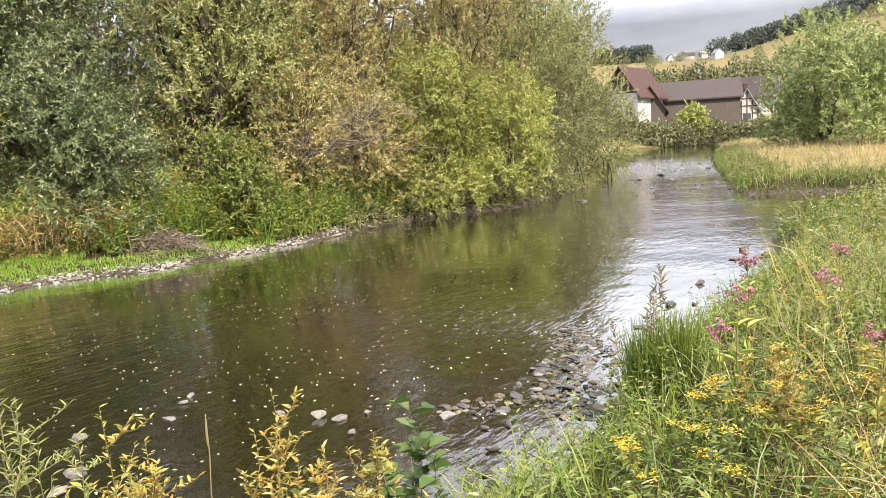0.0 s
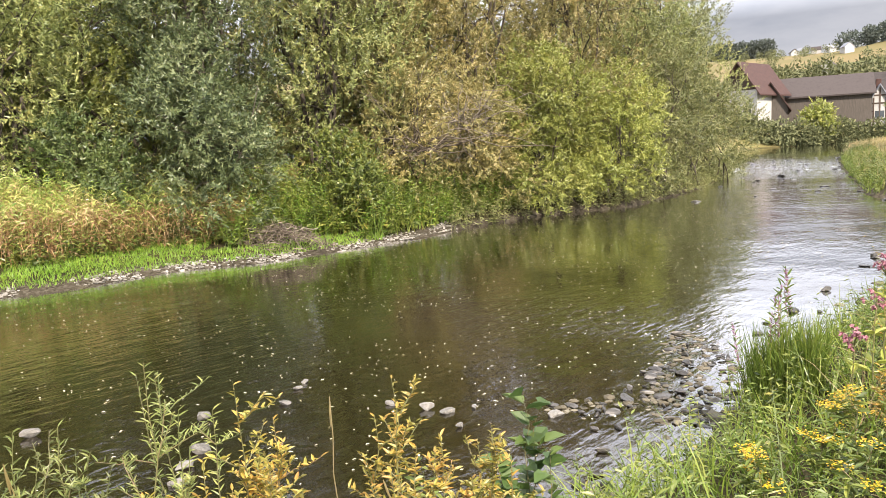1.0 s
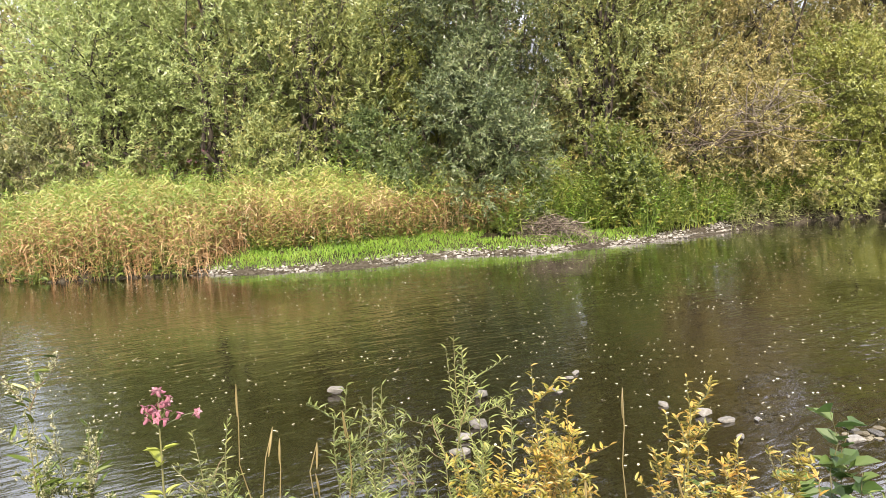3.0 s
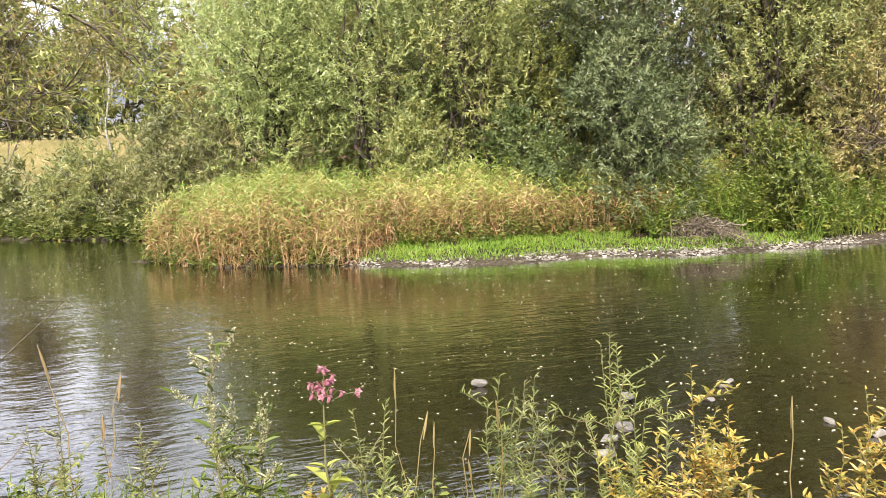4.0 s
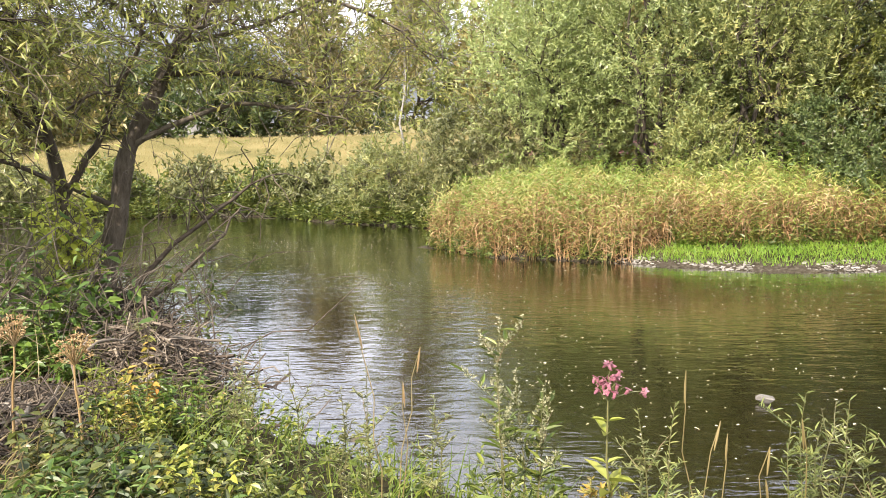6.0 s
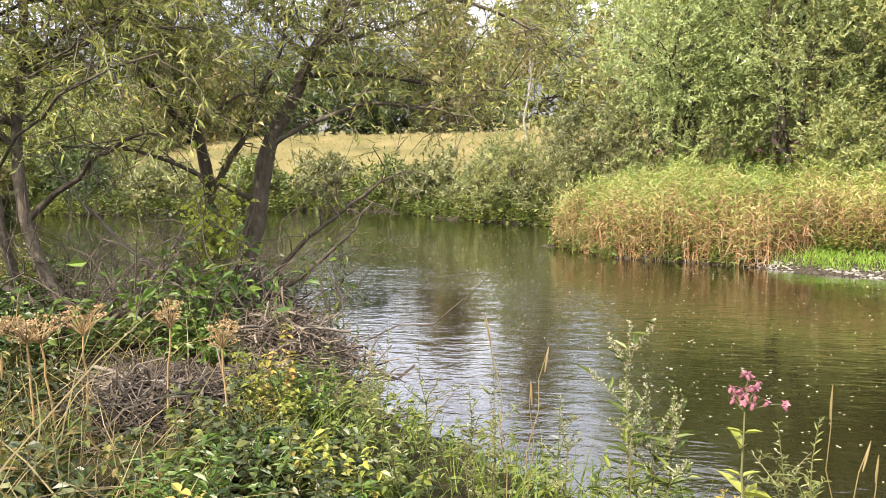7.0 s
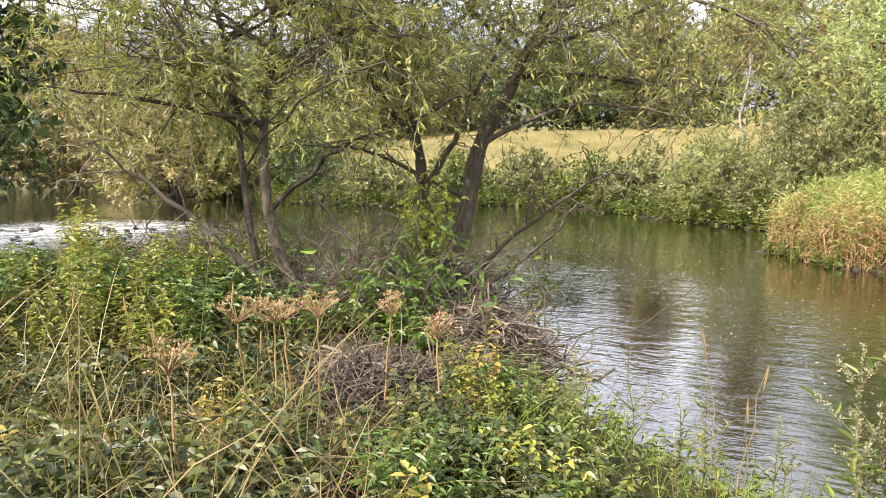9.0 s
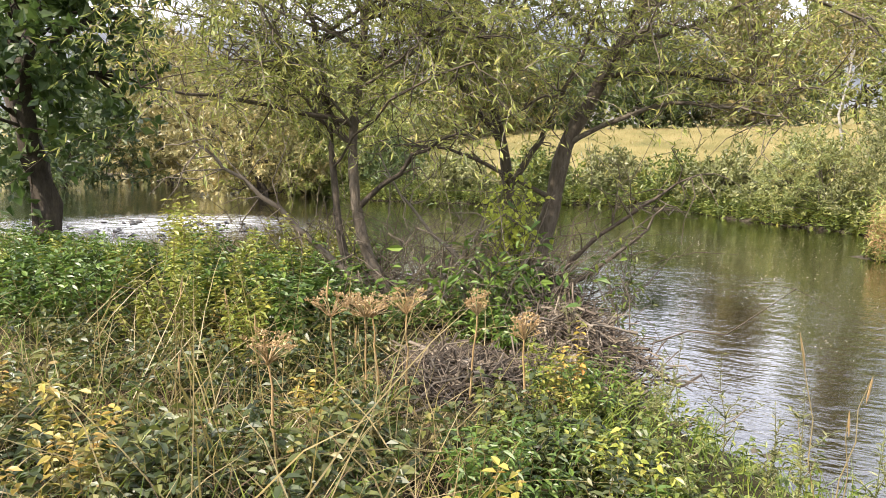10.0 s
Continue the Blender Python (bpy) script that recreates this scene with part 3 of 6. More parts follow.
# tall trees on the far bank, front row then back row
WL = "tall bushy willow with narrow olive green leaves on the river bank"
FAR_TREES = [
    # x, y, height, radius, leaf, seed, twigs
    (-20.2, 13.6, 8.6, 3.5, L_FRESH, 1, 2900), (-16.8, 14.6, 9.6, 3.3, L_FRESH, 2, 2900), (-13.9, 15.2, 7.4, 2.4, L_WILLOW, 3, 2000),
    (-12.6, 18.6, 7.6, 2.3, L_BRIGHT, 4, 1800), (-10.0, 17.4, 10.5, 2.9, L_ALDER, 5, 2600), (-7.8, 20.2, 11.0, 3.4, L_WILLOW, 6, 2600),
    (-6.6, 24.2, 11.0, 3.2, L_OLIVE, 7, 2200), (-3.6, 26.5, 11.5, 3.4, L_OLIVE, 8, 2400), (-0.4, 29.0, 11.0, 3.3, L_OLIVE, 9, 2300),
    (2.0, 33.0, 11.0, 3.4, L_WILLOW, 10, 2300), (3.8, 38.0, 10.2, 3.2, L_GREY, 11, 2200), (5.8, 43.0, 9.4, 2.9, L_WILLOW, 12, 2000),
]
for x, y, h, rd, lf, sd, tw in FAR_TREES:
    tree("willow_tree", x, y, h, rd, lf, WL, sd, twigs=int(tw * 0.98), per=38, leaf_len=0.115, leaf_w=0.038, simple=True, group="trees along the far bank", stems=6, low=0.2, trunk_r=0.085, upness=0.8,
         lobes=24, gap=0.5, shell=0.45, twig_len=0.85)
BACK = [(-24, 19, 9), (-20, 19.5, 10), (-16.5, 20, 8), (-14, 23, 7.5), (-9.5, 24, 11), (-9, 29, 12), (-5, 31, 12), (-1.5, 35, 12), (1, 41, 12), (4, 49, 10), (7, 60, 9)]
for i, (x, y, h) in enumerate(BACK):
    tree("willow_tree", x, y, h, 3.7, (L_WILLOW, L_OLIVE, L_DARK)[i % 3], "tall olive green tree in the second row behind the bank", 40 + i, twigs=950, per=16,
         leaf_len=0.32, leaf_w=0.13, group="trees behind the far bank", stems=3, low=0.08, trunk_r=0.11, lobes=22, simple=True, shell=0.3)

# shrubs on the far bank's edge
SHRUBS = [
    # x, y, height, radius, leaf, seed, twigs, label
    (-22.6, 11.4, 3.4, 2.2, L_GREY, 61, 1700, "low grey-green willow bush overhanging the water"),
    (-25.0, 10.0, 2.4, 1.8, L_WILLOW, 62, 1100, "low green bush at the water's edge"),
    (-20.4, 12.0, 3.0, 1.9, L_GREY, 63, 1300, "dense grey-green bush behind the tall reeds"),
    (-8.8, 15.5, 4.3, 1.6, L_ALDER, 64, 2100, "rounded bush with dark grey-green leaves"),
    (-11.4, 15.0, 2.6, 1.3, L_DARK, 74, 900, "dark green undergrowth behind the reeds"),
    (-13.8, 13.6, 2.4, 1.2, L_WILLOW, 75, 900, "olive undergrowth behind the reeds"),
    (-6.2, 17.7, 2.4, 1.1, L_HERB, 65, 900, "green shoots of a young willow bush"),
    (-5.0, 20.8, 4.6, 2.0, L_OLIVE, 66, 1300, "brownish willow bush with bare grey branches"),
    (-3.2, 22.4, 3.6, 1.5, L_OLIVE, 67, 1100, "olive green bush on the bank"),
    (-1.4, 23.8, 5.0, 2.1, L_BRIGHT, 68, 2600, "bright yellow-green willow bush hanging over the river"),
    (1.0, 25.8, 4.4, 1.9, L_BRIGHT, 69, 1900, "yellow-green willow bush over dark undercut bank"),
    (2.6, 28.6, 5.6, 2.3, L_GREY, 70, 2100, "grey-green willow bush drooping to the water"),
    (4.6, 33.4, 5.4, 2.4, L_GREY, 71, 2000, "grey-green willow bush drooping to the water"),
    (6.6, 38.8, 4.4, 2.2, L_GREY, 72, 1500, "grey-green willow bush at the riffle"),
]
for x, y, h, rd, lf, sd, tw, lb in SHRUBS:
    tree("willow_bush", x, y, h, rd, lf, lb, sd, "bush", stems=6, twigs=int(tw * 1.15), per=26, leaf_len=0.105, leaf_w=0.038, simple=True, low=0.05, trunk_r=0.04, lobes=18, droop=0.15,
         group="bushes along the far bank", twig_len=0.45, shell=0.5, gap=0.48)


def bare_branches(x, y, z, seed, label, n=34, span=2.2, way=(0.3, -1.0, 0.3)):
    """Dead grey branches that reach out of a bush."""
    r = np.random.default_rng(seed)
    base = thing("bare_branch", (x, y, z), label, "branch")
    lines, rads = [], []
    for _ in range(n):
        e = (np.array(way) + r.normal(size=3) * [0.8, 0.25, 0.35]) * span * (0.5 + 0.7 * r.random())
        ln = curve_line((r.normal() * 0.2, r.normal() * 0.2, 0), e, 6, 0.08, 0.05, r)
        lines.append(ln)
        rads.append(np.linspace(0.022, 0.005, 6))
        for k in (3, 4):
            lines.append(curve_line(ln[k], ln[k] + r.normal(size=3) * 0.45, 4, 0.0, 0.06, r))
            rads.append(np.linspace(0.009, 0.004, 4))
    v, f = tubes(lines, rads, 4)
    from_arrays("twig", v, f, TWIG, base, True)
    return base


bare_branches(-4.6, 19.9, 2.2, 90, "bare grey branches of a fallen willow above the bank", 30, 1.9, (0.2, -0.5, 0.25))
bare_branches(-3.6, 20.8, 2.7, 91, "bare grey branches of a fallen willow above the bank", 26, 1.6, (0.6, -0.5, 0.35))
bare_branches(-6.2, 22.0, 6.5, 92, "bare brown shoots in a willow top", 30, 2.0, (0.6, -0.3, 0.9))

# downstream: far bank bushes, meadow edge and wood
DOWN = [
    (-27.5, 10.0, 2.0, 1.7, L_GREY, 81, 450), (-30.5, 9.0, 1.5, 1.8, L_GREY, 82, 450), (-33.5, 8.0, 1.5, 1.8, L_HERB, 83, 450), (-36.2, 5.6, 1.6, 1.9, L_GREY, 84, 450),
    (-36.6, 2.2, 1.7, 1.9, L_HERB, 85, 450), (-37.2, -2.0, 1.8, 1.9, L_GREY, 86, 450), (-39.2, -5.6, 2.6, 2.2, L_DARK, 87, 450),
]
for x, y, h, rd, lf, sd, tw in DOWN:
    h *= 0.85
    tree("bank_bush", x, y, h, rd, lf, "low leafy green bush along the far water's edge", sd, "bush", stems=5, twigs=int(tw * 1.4), per=11, leaf_len=0.22, leaf_w=0.09, low=0.04, trunk_r=0.03,
         lobes=14, shell=0.5, gap=0.45, group="bushes by the meadow", twig_len=0.45)
WOOD = [(-44, -12, 6.5, 5.0, L_BRIGHT), (-40, -12.5, 6.5, 4.0, L_OLIVE), (-43, -7.5, 5.5, 3.2, L_WILLOW), (-50, -18, 8.6, 5.5, L_OLIVE), (-52, -8, 6.6, 5.5, L_WILLOW),
        (-58, -1, 6.0, 5.5, L_OLIVE), (-62, 6, 5.4, 5.5, L_DARK), (-62, 13, 6.4, 5.5, L_DARK), (-60, 20, 11.0, 5.0, L_OLIVE), (-55, 26, 12.5, 5.0, L_WILLOW),
        (-48, 31, 10.8, 5.0, L_OLIVE), (-41, 33, 10.8, 5.0, L_DARK), (-33, 29, 10.0, 4.5, L_OLIVE), (-27.5, 24, 11, 4.0, L_WILLOW), (-60, -26, 12.1, 6.0, L_OLIVE), (-72, -14, 8.0, 6.5, L_DARK),
        (-75, 2, 5.8, 6.5, L_DARK), (-72, 26, 8.0, 6.0, L_DARK), (-52, -30, 8.0, 5.5, L_DARK), (-75, -36, 16.9, 6.0, L_OLIVE), (-66, -30, 14.3, 5.0, L_WILLOW), (-86, -50, 15, 7.0, L_DARK)]
for i, (x, y, h, rd, lf) in enumerate(WOOD):
    close = i < 5
    tree("wood_tree", x, y, h, rd, lf, "tall tree of the wood beyond the meadow", 100 + i, stems=2, twigs=1200, per=24 if close else 11, leaf_len=0.3 if close else 0.55, leaf_w=0.1 if close else 0.22, low=0.06, trunk_r=0.16, lobes=24, simple=True, shell=0.45, gap=0.46,
         group="trees of the wood", twig_len=0.9)
tree("birch_tree", -31.0, 13.3, 11, 1.6, L_OLIVE, "slim birch with a pale trunk at the meadow's edge", 146, stems=1, twigs=900, per=12, leaf_len=0.14, leaf_w=0.07, low=0.42, trunk_r=0.07, bark=BARK_PALE, droop=0.5)

# right bank trees
RIGHT = [(27, 46, 8.0, 4.8, L_FRESH), (33, 42, 8.4, 5.0, L_WILLOW), (39, 40, 9, 5.0, L_OLIVE), (25, 52.5, 8.0, 4.6, L_FRESH), (45, 36, 10, 5.5, L_WILLOW)]
for i, (x, y, h, rd, lf) in enumerate(RIGHT):
    tree("willow_tree", x, y, h, rd, lf, "broad rounded willow standing on the meadow", 150 + i, stems=5, twigs=2000, per=22, leaf_len=0.25, leaf_w=0.09, low=0.05, trunk_r=0.12, lobes=22, simple=True, shell=0.35,
         group="willows on the meadow", upness=0.9)

# ---- village ----
PLASTER = rough_mat("white_plaster", [(0.3, (0.30, 0.29, 0.27)), (0.7, (0.44, 0.43, 0.41))], 1.2, None, 0.9, 0.2, 0.01)
TIMBER = rough_mat("dark_timber", [(0.3, (0.035, 0.025, 0.018)), (0.7, (0.085, 0.06, 0.045))], 3.0, (1, 1, 6), 0.85, 0.4, 0.02)
BOARDS = rough_mat("grey_boards", [(0.3, (0.05, 0.042, 0.034)), (0.7, (0.10, 0.085, 0.07))], 2.0, (6, 6, 0.6), 0.85, 0.4, 0.02)
TILE_RED = rough_mat("red_tiles", [(0.3, (0.032, 0.018, 0.015)), (0.7, (0.07, 0.036, 0.029))], 2.5, None, 0.8, 0.5, 0.03)
TILE_DARK = rough_mat("dark_tiles", [(0.3, (0.022, 0.017, 0.015)), (0.7, (0.05, 0.04, 0.036))], 2.5, None, 0.75, 0.5, 0.03)
SLATE = rough_mat("grey_slate", [(0.3, (0.13, 0.14, 0.155)), (0.7, (0.22, 0.23, 0.25))], 2.5, None, 0.6, 0.4, 0.02)
ORANGE = rough_mat("orange_boards", [(0.3, (0.42, 0.19, 0.07)), (0.7, (0.58, 0.29, 0.12))], 2.0, (5, 5, 0.6), 0.8, 0.3, 0.01)
REDDOOR = rough_mat("red_boards", [(0.3, (0.26, 0.06, 0.04)), (0.7, (0.38, 0.11, 0.07))], 2.0, (5, 5, 0.6), 0.8, 0.3, 0.01)
PANE = rough_mat("window_glass", [(0.3, (0.03, 0.035, 0.04)), (0.7, (0.07, 0.08, 0.09))], 1.0, None, 0.08, 0.0, 0.001, spec=0.6)


def box_bm(x0, y0, z0, x1, y1, z1, bevel=0.0):
    bm = bmesh.new()
    bmesh.ops.create_cube(bm, size=1, matrix=Matrix.Translation(((x0 + x1) / 2, (y0 + y1) / 2, (z0 + z1) / 2)) @ Matrix.Diagonal((x1 - x0, y1 - y0, z1 - z0, 1)))
    if bevel:
        bmesh.ops.bevel(bm, geom=bm.edges[:], offset=bevel, segments=1, affect="EDGES")
    return bm


def prism_bm(w, dep, eave, ridge):
    """House walls with two gables; the ridge runs along y. The front gable lies at y = 0."""
    bm = bmesh.new()
    outline = [(-w / 2, -2.0), (w / 2, -2.0), (w / 2, eave), (0, ridge), (-w / 2, eave)]
    a = [bm.verts.new((x, 0, z)) for x, z in outline]
    b = [bm.verts.new((x, dep, z)) for x, z in outline]
    bm.faces.new(a)
    bm.faces.new(b[::-1])
    for i in range(5):
        j = (i + 1) % 5
        bm.faces.new((a[j], a[i], b[i], b[j]))
    bmesh.ops.recalc_face_normals(bm, faces=bm.faces[:])
    return bm


def slab_bm(p, q, y0, y1, thick):
    """A roof slope from the eave p to the ridge q (x, z)."""
    bm = bmesh.new()
    ring = [(p[0], p[1]), (q[0], q[1]), (q[0], q[1] + thick), (p[0], p[1] + thick)]
    a = [bm.verts.new((x, y0, z)) for x, z in ring]
    b = [bm.verts.new((x, y1, z)) for x, z in ring]
    bm.faces.new(a)
    bm.faces.new(b[::-1])
    for i in range(4):
        j = (i + 1) % 4
        bm.faces.new((a[j], a[i], b[i], b[j]))
    bmesh.ops.recalc_face_normals(bm, faces=bm.faces[:])
    return bm


def house(x, y, rz, w, dep, eave, ridge, wall, roof, label, windows=(), beams=False, over=0.5, chimney=False, doors=(), gable=False):
    h = thing("house", (x, y, float(height(x, y)) + 0.2), label, "house", "village houses", rz=radians(rz))
    part("wall", prism_bm(w, dep, eave, ridge), wall, h)
    k = (ridge - eave) / (w / 2)
    for s in (-1, 1):
        part("roof", slab_bm((s * (w / 2 + over), eave - k * over + 0.06), (0, ridge + 0.06), -over, dep + over, 0.22), roof, h)
    for wx, wz, ww, wh in windows:
        win = part("window", box_bm(wx - ww / 2 - 0.1, -0.06, wz - 0.1, wx + ww / 2 + 0.1, -0.003, wz + wh + 0.1), PLASTER, h, "white window frame")
        part("pane", box_bm(wx - ww / 2, -0.09, wz, wx - 0.04, -0.062, wz + wh), PANE, win)
        part("pane", box_bm(wx + 0.04, -0.09, wz, wx + ww / 2, -0.062, wz + wh), PANE, win)
    for dx, dw, dh, dm in doors:
        part("door", box_bm(dx - dw / 2, -0.08, 0, dx + dw / 2, -0.003, dh), dm, h)
    if beams:
        for bz in np.arange(0.15, ridge - 0.6, 1.15):
            half = w / 2 if bz < eave else (ridge - bz) / k
            part("beam", box_bm(-half, -0.05, bz, half, -0.004, bz + 0.2), TIMBER, h)
        for bx in np.linspace(-w / 2 + 0.1, w / 2 - 0.1, 5):
            top = ridge - abs(bx) * k - 0.25
            part("post", box_bm(bx - 0.1, -0.07, 0, bx + 0.1, -0.052, top), TIMBER, h)
    if gable:
        bm = bmesh.new()
        for yy in (-0.05, -0.004):
            bm.faces.new([bm.verts.new((px, yy, pz)) for px, pz in ((-w / 2, eave), (w / 2, eave), (0, ridge - 0.05))])
        bmesh.ops.bridge_loops(bm, edges=bm.edges[:])
        part("gable", bm, TIMBER, h, "dark timber boarding")
    if chimney:
        part("chimney", box_bm(-0.35, dep * 0.3, ridge - 0.5, 0.35, dep * 0.3 + 0.7, ridge + 1.1, 0.04), TILE_RED, h)
    return h


house(23.6, 113.5, -38, 5.4, 9, 4.6, 8.4, PLASTER, TILE_RED, "white gabled house with a steep red tiled roof", [(-1.6, 1.2, 0.9, 1.2), (1.4, 1.2, 0.9, 1.2)], over=0.7, gable=True)
house(28.4, 115.5, -14, 4.6, 9, 3.2, 6.6, BOARDS, TILE_RED, "brown boarded barn gable with pale verge boards", [], over=0.5)
house(43.5, 120.5, 76, 7.4, 13.5, 4.1, 6.8, BOARDS, TILE_DARK, "long grey barn with a dark brown tiled roof", [], over=0.5)
house(44.2, 118.4, -14, 3.4, 6, 3.2, 6.2, PLASTER, SLATE, "half-timbered house with a white gable and slate roof", [(0.0, 1.6, 1.2, 1.0)], True, 0.4, True)
house(54.5, 133.0, 76, 7.0, 9, 3.0, 6.2, PLASTER, TILE_DARK, "white house with a dark tiled roof", [(-1.5, 1.2, 1.0, 1.1), (1.5, 1.2, 1.0, 1.1)], False, 0.5)
for x, y, w, mt, lb in ((38.4, 119.0, 1.9, REDDOOR, "red board shed wall"), (40.4, 118.2, 1.9, ORANGE, "orange board fence panel")):
    f = thing("board_fence", (x, y, float(height(x, y)) - 0.1), lb, "fence", rz=radians(-14))
    for k in range(8):
        part("board", box_bm(-w / 2 + k * w / 8 + 0.01, -0.03, 0, -w / 2 + (k + 1) * w / 8 - 0.01, 0.03, 1.7 + 0.05 * (k % 2)), mt, f)
    for zz in (0.35, 1.35):
        part("rail", box_bm(-w / 2, 0.032, zz, w / 2, 0.09, zz + 0.1), BOARDS, f)


def far_wood(name, trees, mat, label, seed, size=2.2, per=60):
    per = int(per * 2.2)
    r = np.random.default_rng(seed)
    ps, ds, ls = [], [], []
    for x, y, h in trees:
        z = float(height(x, y))
        u = unit(r.normal(size=(per, 3)))
        ps.append(np.array([x, y, z + h * 0.5]) + u * np.array([h * 0.36, h * 0.36, h * 0.5]) * r.random((per, 1)) ** 0.4)
        ds.append(unit(u + r.normal(size=u.shape) * 0.5))
        ls.append(np.full(per, size * h / 17))
    p, d, l = np.concatenate(ps), np.concatenate(ds), np.concatenate(ls)
    v, f = leaves(p, d, unit(r.normal(size=p.shape)), l * (0.6 + 0.8 * r.random(len(l))), l * 0.6)
    return tagged(from_arrays(name, v, f, mat), label, "wood", kind="stuff")


RW = np.random.default_rng(77)
# spruce tones lightened and greyed: distance haze put into the leaf colour
L_FAR = leaf_mat("hazed_conifers", [(0.0, (0.045, 0.06, 0.045)), (1.0, (0.085, 0.10, 0.08))], 0.3, 0.02, 0.1, 0.8)
L_HEDGE = leaf_mat("far_hedges", [(0.0, (0.06, 0.075, 0.03)), (1.0, (0.17, 0.175, 0.07))], 0.3, 0.02, 0.1, 0.8)
far_wood("hill_wood", [(x, 885 + RW.uniform(-12, 25), 20) for x in np.linspace(160, 220, 26)], L_FAR, "dark spruce wood standing on the hill top", 701, 2.2, 150)
far_wood("hill_wood", [(232 + t * 230 + RW.normal() * 4, 672 - t * 110 + RW.normal() * 10 + s, 15) for t in np.linspace(0, 1, 60) for s in (0, 14)], L_FAR, "dark wood along the ridge of the hill", 702, 2.6, 90)
far_wood("hedge", [(RW.uniform(150, 330), RW.uniform(480, 840), RW.uniform(7, 11)) for _ in range(60)], L_HEDGE, "scattered trees and hedges on the hillside", 703, 2.0, 80)
far_wood("hedge", [(x + RW.normal() * 3, 330 + RW.normal() * 8, RW.uniform(8, 12)) for x in np.linspace(75, 135, 28)], L_HEDGE, "row of trees behind the village", 704, 2.0, 100)
far_wood("hedge", [(x + RW.normal() * 1.5, 172 + RW.normal() * 5, RW.uniform(4, 7)) for x in np.linspace(36, 74, 22)], L_HEDGE, "garden trees behind the houses", 705, 2.2, 70)
far_wood("bank_hedge", [(x + RW.normal() * 0.5, 108 + 0.17 * (x - 20) + RW.normal() * 0.8 - 1.2, RW.uniform(2.8, 4.2)) for x in np.linspace(17, 52, 44)], L_HEDGE, "green bushes on the bank below the houses", 706, 2.0, 200)
tree("garden_tree", 33.2, 110.5, 6.0, 2.4, L_BRIGHT, "round yellow-green garden tree before the barn", 160, stems=2, twigs=600, per=10, leaf_len=0.45, leaf_w=0.2, low=0.1, simple=True)
for i, (x, y) in enumerate(((236, 850), (250, 862), (262, 852), (274, 846), (150, 470), (214, 640))):
    v = thing("far_house", (x, y, float(height(x, y))), "small white house with a grey roof on the far hillside", "house", "far hillside houses", rz=radians(37 * i))
    part("wall", prism_bm(7, 9, 3.6, 6.8), PLASTER, v)
    for s in (-1, 1):
        part("roof", slab_bm((s * 3.9, 3.3), (0, 6.9), -0.5, 9.5, 0.3), SLATE if i % 2 else TILE_DARK, v)
house(-96, 16, 100, 9, 12, 6, 10, PLASTER, SLATE, "white house half hidden behind the wood", [(-2, 3, 1.2, 1.4), (2, 3, 1.2, 1.4)])

# ---- grasses and herbs ----


def scatter(n, poly_test, box, r):
    x = r.uniform(box[0], box[1], n)
    y = r.uniform(box[2], box[3], n)
    k = poly_test(x, y)
    x, y = x[k], y[k]
    return np.stack([x, y, height(x, y)], 1)


def blade_field(name, p, hgt, width, mat, label, seed, lean=0.25, bendy=0.35, segs=2, vary=0.5, category="grass"):
    r = np.random.default_rng(seed)
    n = len(p)
    d = unit(np.array([0, 0, 1.0]) + r.normal(size=(n, 3)) * lean * [1, 1, 0])
    b = r.normal(size=(n, 3)) * bendy * [1, 1, 0]
    b[:, 2] = -np.linalg.norm(b, axis=1) * 0.7
    v, q, t = blades(p, d, b, hgt * (1 - vary + vary * 1.4 * r.random(n)) * (0.7 + 0.6 * wavy(p * 1.3)), width, segs)
    return tagged(from_arrays(name, v, [q, t], mat), label, category, kind="stuff")


def reeds(p, hgt, seed, width=0.02, lower=12, upper=9):
    """Tall stems whose lower leaves have dried and droop, with green leaves at the top."""
    r = np.random.default_rng(seed)
    n = len(p)
    h = hgt * (0.72 + 0.36 * r.random(n)) * (0.85 + 0.3 * wavy(p * 1.7))
    d = unit(np.array([0, 0, 1.0]) + r.normal(size=(n, 3)) * 0.10 * [1, 1, 0])
    stems = blades(p, d, r.normal(size=(n, 3)) * 0.08 * [1, 1, 0], h, 0.012, 2)

    def leafage(per, lo, hi, rise, sag, size):
        s = lo + (hi - lo) * (np.arange(per) + r.random((n, per))) / per
        base = (p[:, None] + d[:, None] * (s * h[:, None])[..., None]).reshape(-1, 3)
        a = r.random((n, per)) * 2 * np.pi
        m = n * per
        ld = unit(np.stack([np.cos(a), np.sin(a), rise + 0.4 * r.normal(size=a.shape)], -1)).reshape(m, 3)
        bend = np.stack([np.cos(a) * 0.1, np.sin(a) * 0.1, np.full_like(a, -sag)], -1).reshape(m, 3)
        return blades(base, ld, bend, size * (0.5 + 0.9 * r.random(m)), width * (0.6 + 0.7 * r.random(m)), 3)

    dry, green = leafage(lower, 0.02, 0.85, 0.6, 0.95, 0.2), leafage(upper, 0.3, 1.04, 1.3, 0.6, 0.22)
    o = len(stems[0])
    both = [np.concatenate([stems[0], dry[0]]), [np.concatenate([stems[1], dry[1] + o]), np.concatenate([stems[2], dry[2] + o])]]
    tagged(from_arrays("reed_stalks", *both, G_DRYLEAF), "brown drooping dry leaves low on tall bank reeds", "reeds", kind="stuff")
    tagged(from_arrays("reed_tops", green[0], [green[1], green[2]], G_REED), "yellow-green leafy tops of tall bank reeds", "reeds", kind="stuff")


